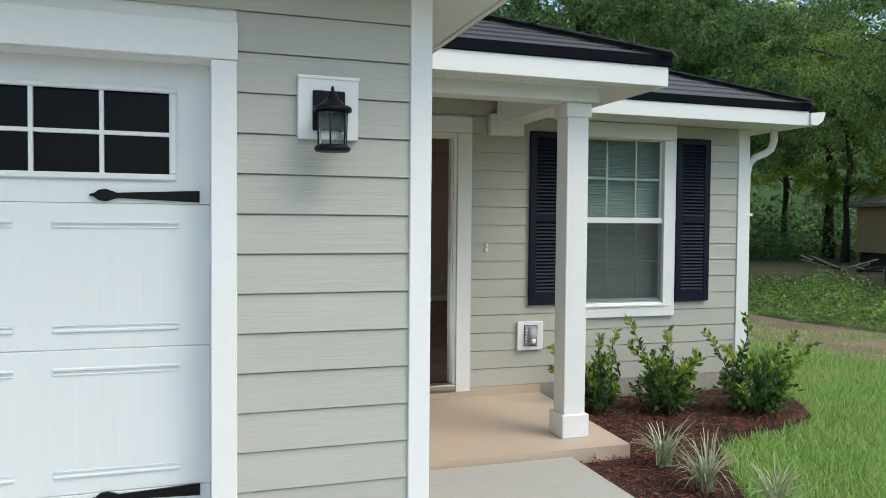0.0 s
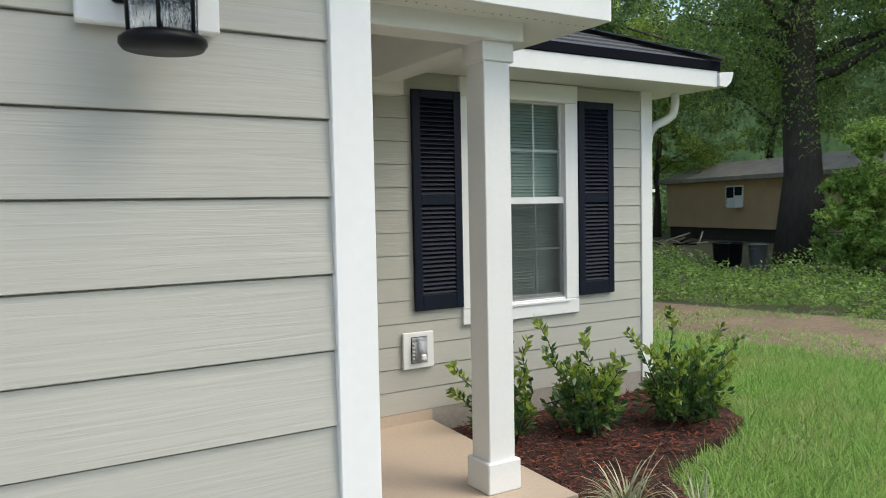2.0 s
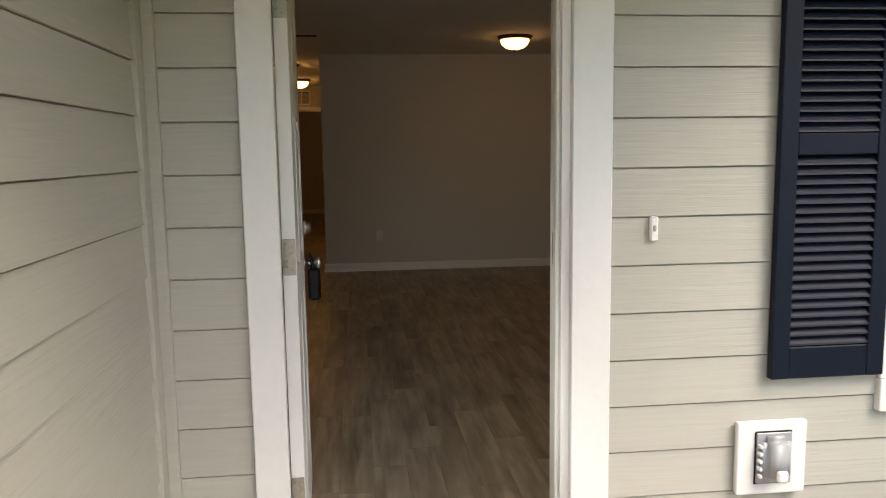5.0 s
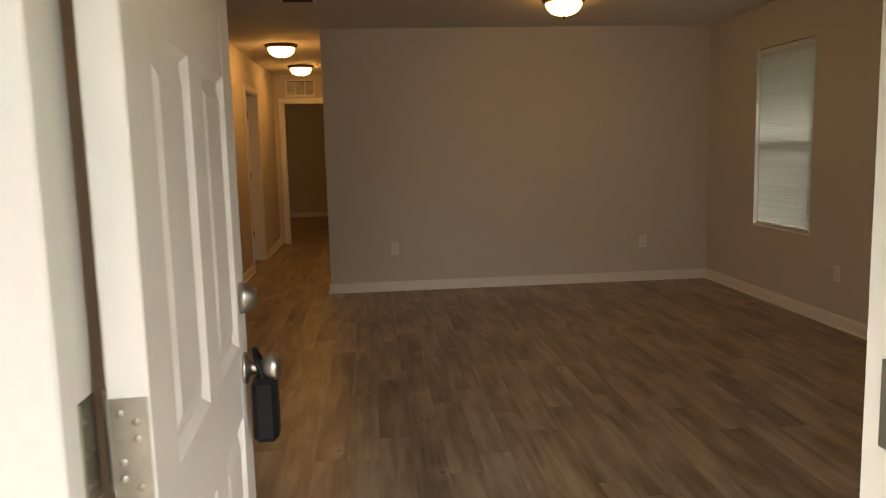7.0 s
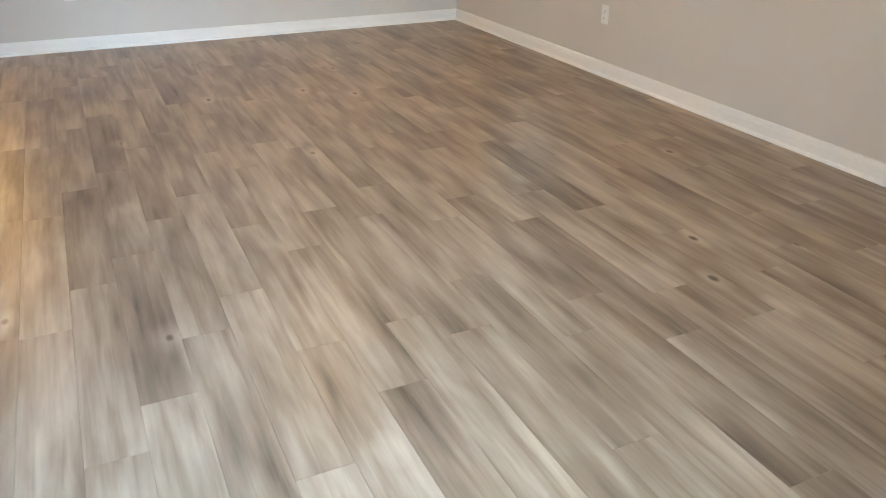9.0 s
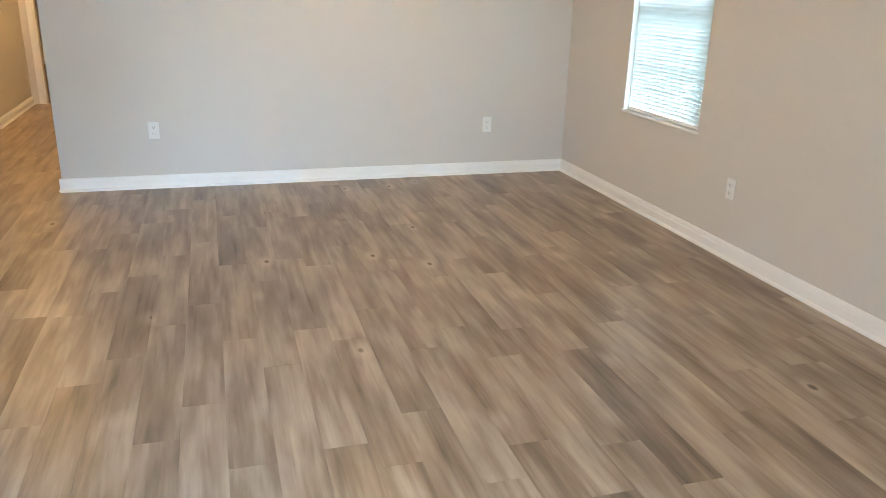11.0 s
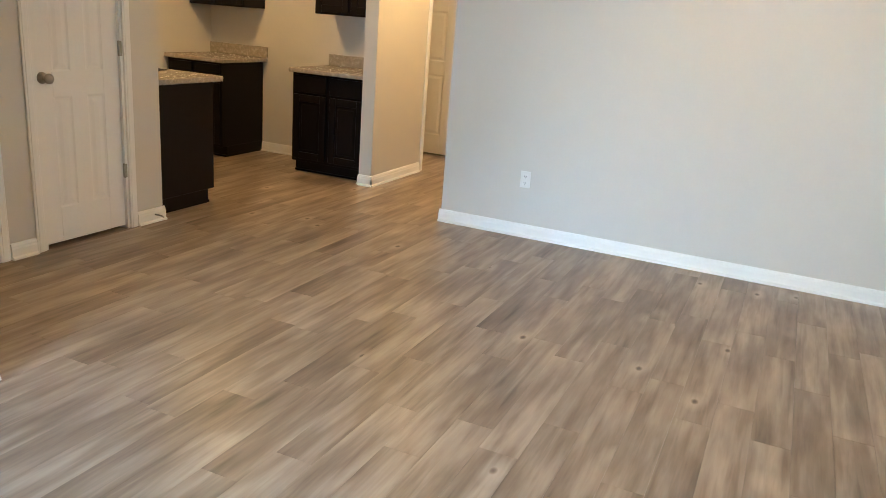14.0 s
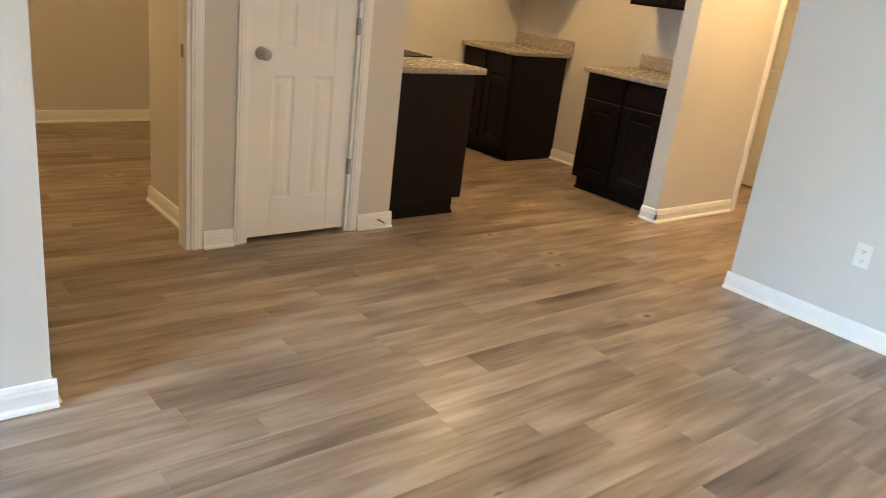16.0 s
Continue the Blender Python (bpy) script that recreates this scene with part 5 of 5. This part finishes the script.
KINDS = []
for i, (h, r, limbs, clumps, mt, low) in enumerate(((13, 0.24, 16, 210, M_LEAF_DARK, 0.06), (10, 0.17, 14, 190, M_LEAF, 0.04), (15, 0.30, 18, 230, M_LEAF_DARK, 0.14))):
    tm, ends = trunk_mesh("trunk", h, r, limbs, 60 + i)
    KINDS.append((tm, crown_mesh("crown", h, ends, clumps, 150, 0.18, 0.35, mt, 70 + i, low)))


def tree(label, x, y, kind, scale, turn_deg, own=None):
    top = thing("tree", label, "tree", pose(x, y, -0.27, 0, 0, turn_deg) @ Matrix.Diagonal((scale, scale, scale, 1)), group="trees behind the house")
    tm, cm = own or KINDS[kind]
    new("trunk", tm).parent = top
    c = new("crown", cm)
    c.parent = top
    tagged(c, "dense green foliage", kind="stuff")
    return top


def skirt(ends, n, r0, r1, z0, z1, seed):
    """Outer places for low and hanging twigs round a trunk."""
    rng = np.random.default_rng(seed)
    for i in range(n):
        a, r = rng.uniform(0, 2 * math.pi), rng.uniform(r0, r1)
        ends.append(Vector((r * math.cos(a), r * math.sin(a), rng.uniform(z0, z1))))
    return ends


tm, ends = trunk_mesh("trunk", 16, 0.52, 22, 90)
skirt(ends, 30, 0.8, 4.2, 3.8, 8.5, 92)
tree("massive old oak with a thick dark trunk and hanging foliage", 17.0, 7.4, 0, 1.0, 0, (tm, crown_mesh("crown", 16, ends, 330, 230, 0.115, 0.9, M_OAK, 91, 0.22)))
RNG = np.random.default_rng(99)
spots = [(13.8, 13.8, 0, 0.75), (11.5, 18, 2, 1.0), (17, 19, 0, 0.9), (21.5, 4.5, 1, 1.1), (24.0, 0.5, 2, 1.0), (28, 9.0, 0, 1.1), (31, 17, 2, 1.1), (30, 25, 0, 1.1), (24, 26, 2, 1.0), (17, 26, 0, 1.1), (10, 26, 2, 1.1), (5, 24, 0, 1.1), (0, 26, 2, 1.1), (7, 32, 2, 1.2), (15, 34, 0, 1.3), (24, 34, 2, 1.2), (33, 32, 1, 1.4), (37, 22, 0, 1.2), (38, 12, 2, 1.2), (36, 3, 0, 1.2), (31, -4, 1, 1.3), (26, -8, 0, 1.1), (-8, 28, 2, 1.1), (30, -16, 2, 1.2), (12.0, 23.0, 0, 0.8), (20.5, 22.0, 0, 0.85), (27, 21.5, 1, 1.0)]
for x, y, kd, sc in spots:
    tree(("tall dark green woodland tree", "lighter green broadleaf tree", "tall dense woodland tree with a high crown")[kd], x + RNG.normal(0, 0.3), y + RNG.normal(0, 0.3), kd, sc, RNG.uniform(0, 360))
# leafy thicket beside the oak
tm, ends = trunk_mesh("trunk", 4.6, 0.07, 22, 101)
skirt(ends, 70, 0.2, 1.7, 0.2, 2.6, 105)
tree("bushy light green sapling thicket beside the oak", 15.3, 4.55, 0, 0.64, 0, (tm, crown_mesh("crown", 4.6, ends, 300, 80, 0.17, 0.5, M_SAPLING, 102, 0.0)))
tm, ends = trunk_mesh("trunk", 3.8, 0.06, 20, 103)
skirt(ends, 60, 0.2, 1.6, 0.2, 2.2, 106)
tree("low light green sapling at the edge of the yard", 16.6, 2.4, 0, 1.0, 40, (tm, crown_mesh("crown", 3.8, ends, 380, 80, 0.15, 0.5, M_WEED, 104, 0.0)))

# distant woods
bd = bmesh.new()
prev = None
for i in range(181):
    a = radians(-90 + i * 1.5)
    hgt = 15 + 5 * noise.noise(Vector((i * 0.13, 0, 0))) + 3 * noise.noise(Vector((i * 0.7, 4, 0)))
    cur = [bd.verts.new((75 * math.sin(a), 75 * math.cos(a), z)) for z in (-1.5, hgt)]
    if prev:
        bd.faces.new((prev[0], cur[0], cur[1], prev[1]))
    prev = cur
M_FAR = mat("distant_woods", (0.03, 0.06, 0.022), 0.95, var=0.4, scale=(0.9, 0.9, 0.9), coarse=0.12, bump=0, color2=(0.26, 0.38, 0.13))
solid("backdrop", bd, M_FAR, "distant dark green woods", kind="structure")

# ---- neighbour's yard ----
u = (Vector((24.7, 13.07, 0)) - Vector((26.8, 20.6, 0))).normalized()
trailer = thing("mobile_home", "weathered tan mobile home with pale roof among the trees", "mobile home", Matrix.Translation((26.8, 20.6, -0.27)) @ Matrix.Rotation(math.atan2(u.y, u.x), 4, "Z"))
Lm = 15.5
part("wall", B((0, Lm, 0.0, 3.6, 0.50, 2.45), bevel=0.02), M_TAN, trailer)
rf = bmesh.new()
prism(rf, [(-0.25, 2.45), (3.85, 2.45), (3.85, 2.62), (1.8, 3.35), (-0.25, 2.62)], "x", -0.3, Lm + 0.3)
for v in rf.verts:
    if v.co.z > 3.0 and v.co.x < 0:
        v.co.x += 1.1
part("roof", rf, M_ROOFM, trailer)
part("skirting", B((0.1, Lm - 0.1, 0.15, 3.45, 0.0, 0.50)), M_SKIRT, trailer)
part("belt_rail", B((0, Lm, -0.02, 0.0, 0.98, 1.02)), M_TAN, trailer)
for x in (4.4,):
    w = part("window", B((x, x + 1.1, -0.04, 0.0, 1.40, 2.25), bevel=0.01), M_PLASTIC, trailer)
    part("pane", B((x + 0.07, x + 0.52, -0.05, -0.041, 1.47, 2.18), (x + 0.58, x + 1.03, -0.05, -0.041, 1.84, 2.18)), M_DARK, w)
part("air_conditioner", B((4.95, 5.5, -0.4, -0.041, 1.35, 1.75), bevel=0.02), M_PLASTIC, trailer, "white window air conditioner")


def bin_thing(label, x, y, r, h, material):
    top = thing("trash_can", label, "trash can", pose(x, y, -0.27), group="trash cans in the yard")
    part("body", lathe(bmesh.new(), [(0, 0), (r * 0.8, 0), (r * 0.84, 0.02), (r, h * 0.94), (r * 1.06, h * 0.95), (r * 1.06, h), (r * 0.95, h), (r * 0.93, h * 0.9), (0, h * 0.9)], 18), material, top)
    for s in (-1, 1):
        part("handle", tube(bmesh.new(), [(s * r * 0.98, -0.06, h * 0.82), (s * r * 1.12, 0, h * 0.80), (s * r * 0.98, 0.06, h * 0.82)], [0.012] * 3, 6), material, top)
    return top


bin_thing("black plastic trash can", 14.3, 7.65, 0.20, 0.62, M_RUBBER)
bin_thing("black plastic trash can", 14.9, 7.75, 0.20, 0.60, M_RUBBER)
bin_thing("grey plastic trash can", 15.0, 7.15, 0.22, 0.58, M_BIN)
panel = thing("leaning_screen_panel", "dark leaning screen panel with a pale frame", "panel", pose(16.9, 7.8, -0.25, 20, 0, -52))
part("screen", B((0, 1.3, 0, 0.02, 0, 0.75)), M_BIN, panel)
part("frame", B((-0.03, 1.33, -0.015, 0.03, 0.75, 0.79), (-0.03, 0.0, -0.015, 0.03, 0, 0.75), (1.3, 1.33, -0.015, 0.03, 0, 0.75)), M_ROOFM, panel)
junk = thing("scrap_pile", "pile of pale scrap pipes and boards", "scrap pile", pose(21.5, 15.2, -0.27))
rng = np.random.default_rng(5)
for i in range(14):
    a, e2 = rng.uniform(0, 6.28), rng.uniform(0.1, 0.8)
    c = Vector((rng.normal(0, 0.5), rng.normal(0, 0.5), 0.05))
    L = rng.uniform(0.7, 1.5)
    part("pipe", tube(bmesh.new(), [c, c + Vector((math.cos(a) * L, math.sin(a) * L, L * e2 * 0.6))], [0.03, 0.03], 6), M_ROOFM if i % 3 else M_RUBBER, junk)
boards = thing("board_stack", "small stack of scrap boards on the ground", "boards", pose(16.4, 5.9, -0.27, 0, 0, 25))
for i in range(5):
    part("board", B((-0.5 + 0.05 * i, 0.5 + 0.07 * i, -0.06 + 0.02 * i, 0.06 + 0.03 * i, 0.03 * i, 0.03 * i + 0.025)), M_FOUND, boards)

# ---- pieces of the setting ----
lap_boards(wall_garage, "x", -3.042, -1, -6.0, -0.301, -0.218, 18, [(-3.57, -0.925, -0.3, 1.99)], 0.141)
lap_boards(wall_garage_side, "y", -0.272, 1, -2.95, -0.09, -0.140, 18, (), 0.1455)
lap_boards(wall_front, "x", 0.0, -1, -0.215, 3.655, -0.024, 16, [(0.0, 1.066, -0.2, 2.17), (1.951, 2.986, 0.50, 2.19)], 0.147, 0.0150, 0.0045)

PW, PL = 0.1442, 0.905
# rows whose end joints are known: row number and the place of one joint
JOINTS = {34: 2.53, 35: 2.78, 36: 2.06, 38: 1.63, 39: 2.13, 40: 4.57, 42: 4.74, 44: 4.585, 47: 3.776, 48: 3.53}
pb = bmesh.new()
box(pb, 0, PW - 0.0006, 0, PL - 0.0006, -0.006, 0.0, 0.0004)
plank_me = mesh_of("plank", pb, M_PLANK)
rest_v, rest_f = [], []
rng = np.random.default_rng(77)
ix = row = 0
x = 0.355 - 35 * PW
while x < 3.63:
    y = 0.02 - rng.uniform(0, PL)
    if row in JOINTS:
        y = 0.02 - PL + (JOINTS[row] - 0.02) % PL
    while y < 15.3:
        a, b = max(y, 0.02), min(y + PL, 15.3)
        cx, cy = x + PW / 2, (a + b) / 2
        full = a == y and b == y + PL and x + PW <= 3.63
        near = -0.42 < cx < 3.63 and cy < 6.6 or -1.6 < cx <= -0.42 and 3.0 < cy < 6.6
        if full and near and ix < 300:
            ob = new("plank", plank_me)
            ob.parent = floor
            ob.location = (x, y, 0)
            ix += 1
        else:
            s = len(rest_v)
            x2 = min(x + PW, 3.63) - 0.0012
            rest_v += [(x, a, -0.006), (x2, a, -0.006), (x2, b - 0.0012, -0.006), (x, b - 0.0012, -0.006), (x, a, 0), (x2, a, 0), (x2, b - 0.0012, 0), (x, b - 0.0012, 0)]
            rest_f += [tuple(s + i for i in f) for f in ((4, 5, 6, 7), (0, 1, 5, 4), (1, 2, 6, 5), (2, 3, 7, 6), (3, 0, 4, 7))]
        y += PL
    x += PW
    row += 1
tagged(quads("planks", rest_v, rest_f, M_PLANKS, floor), kind="stuff")
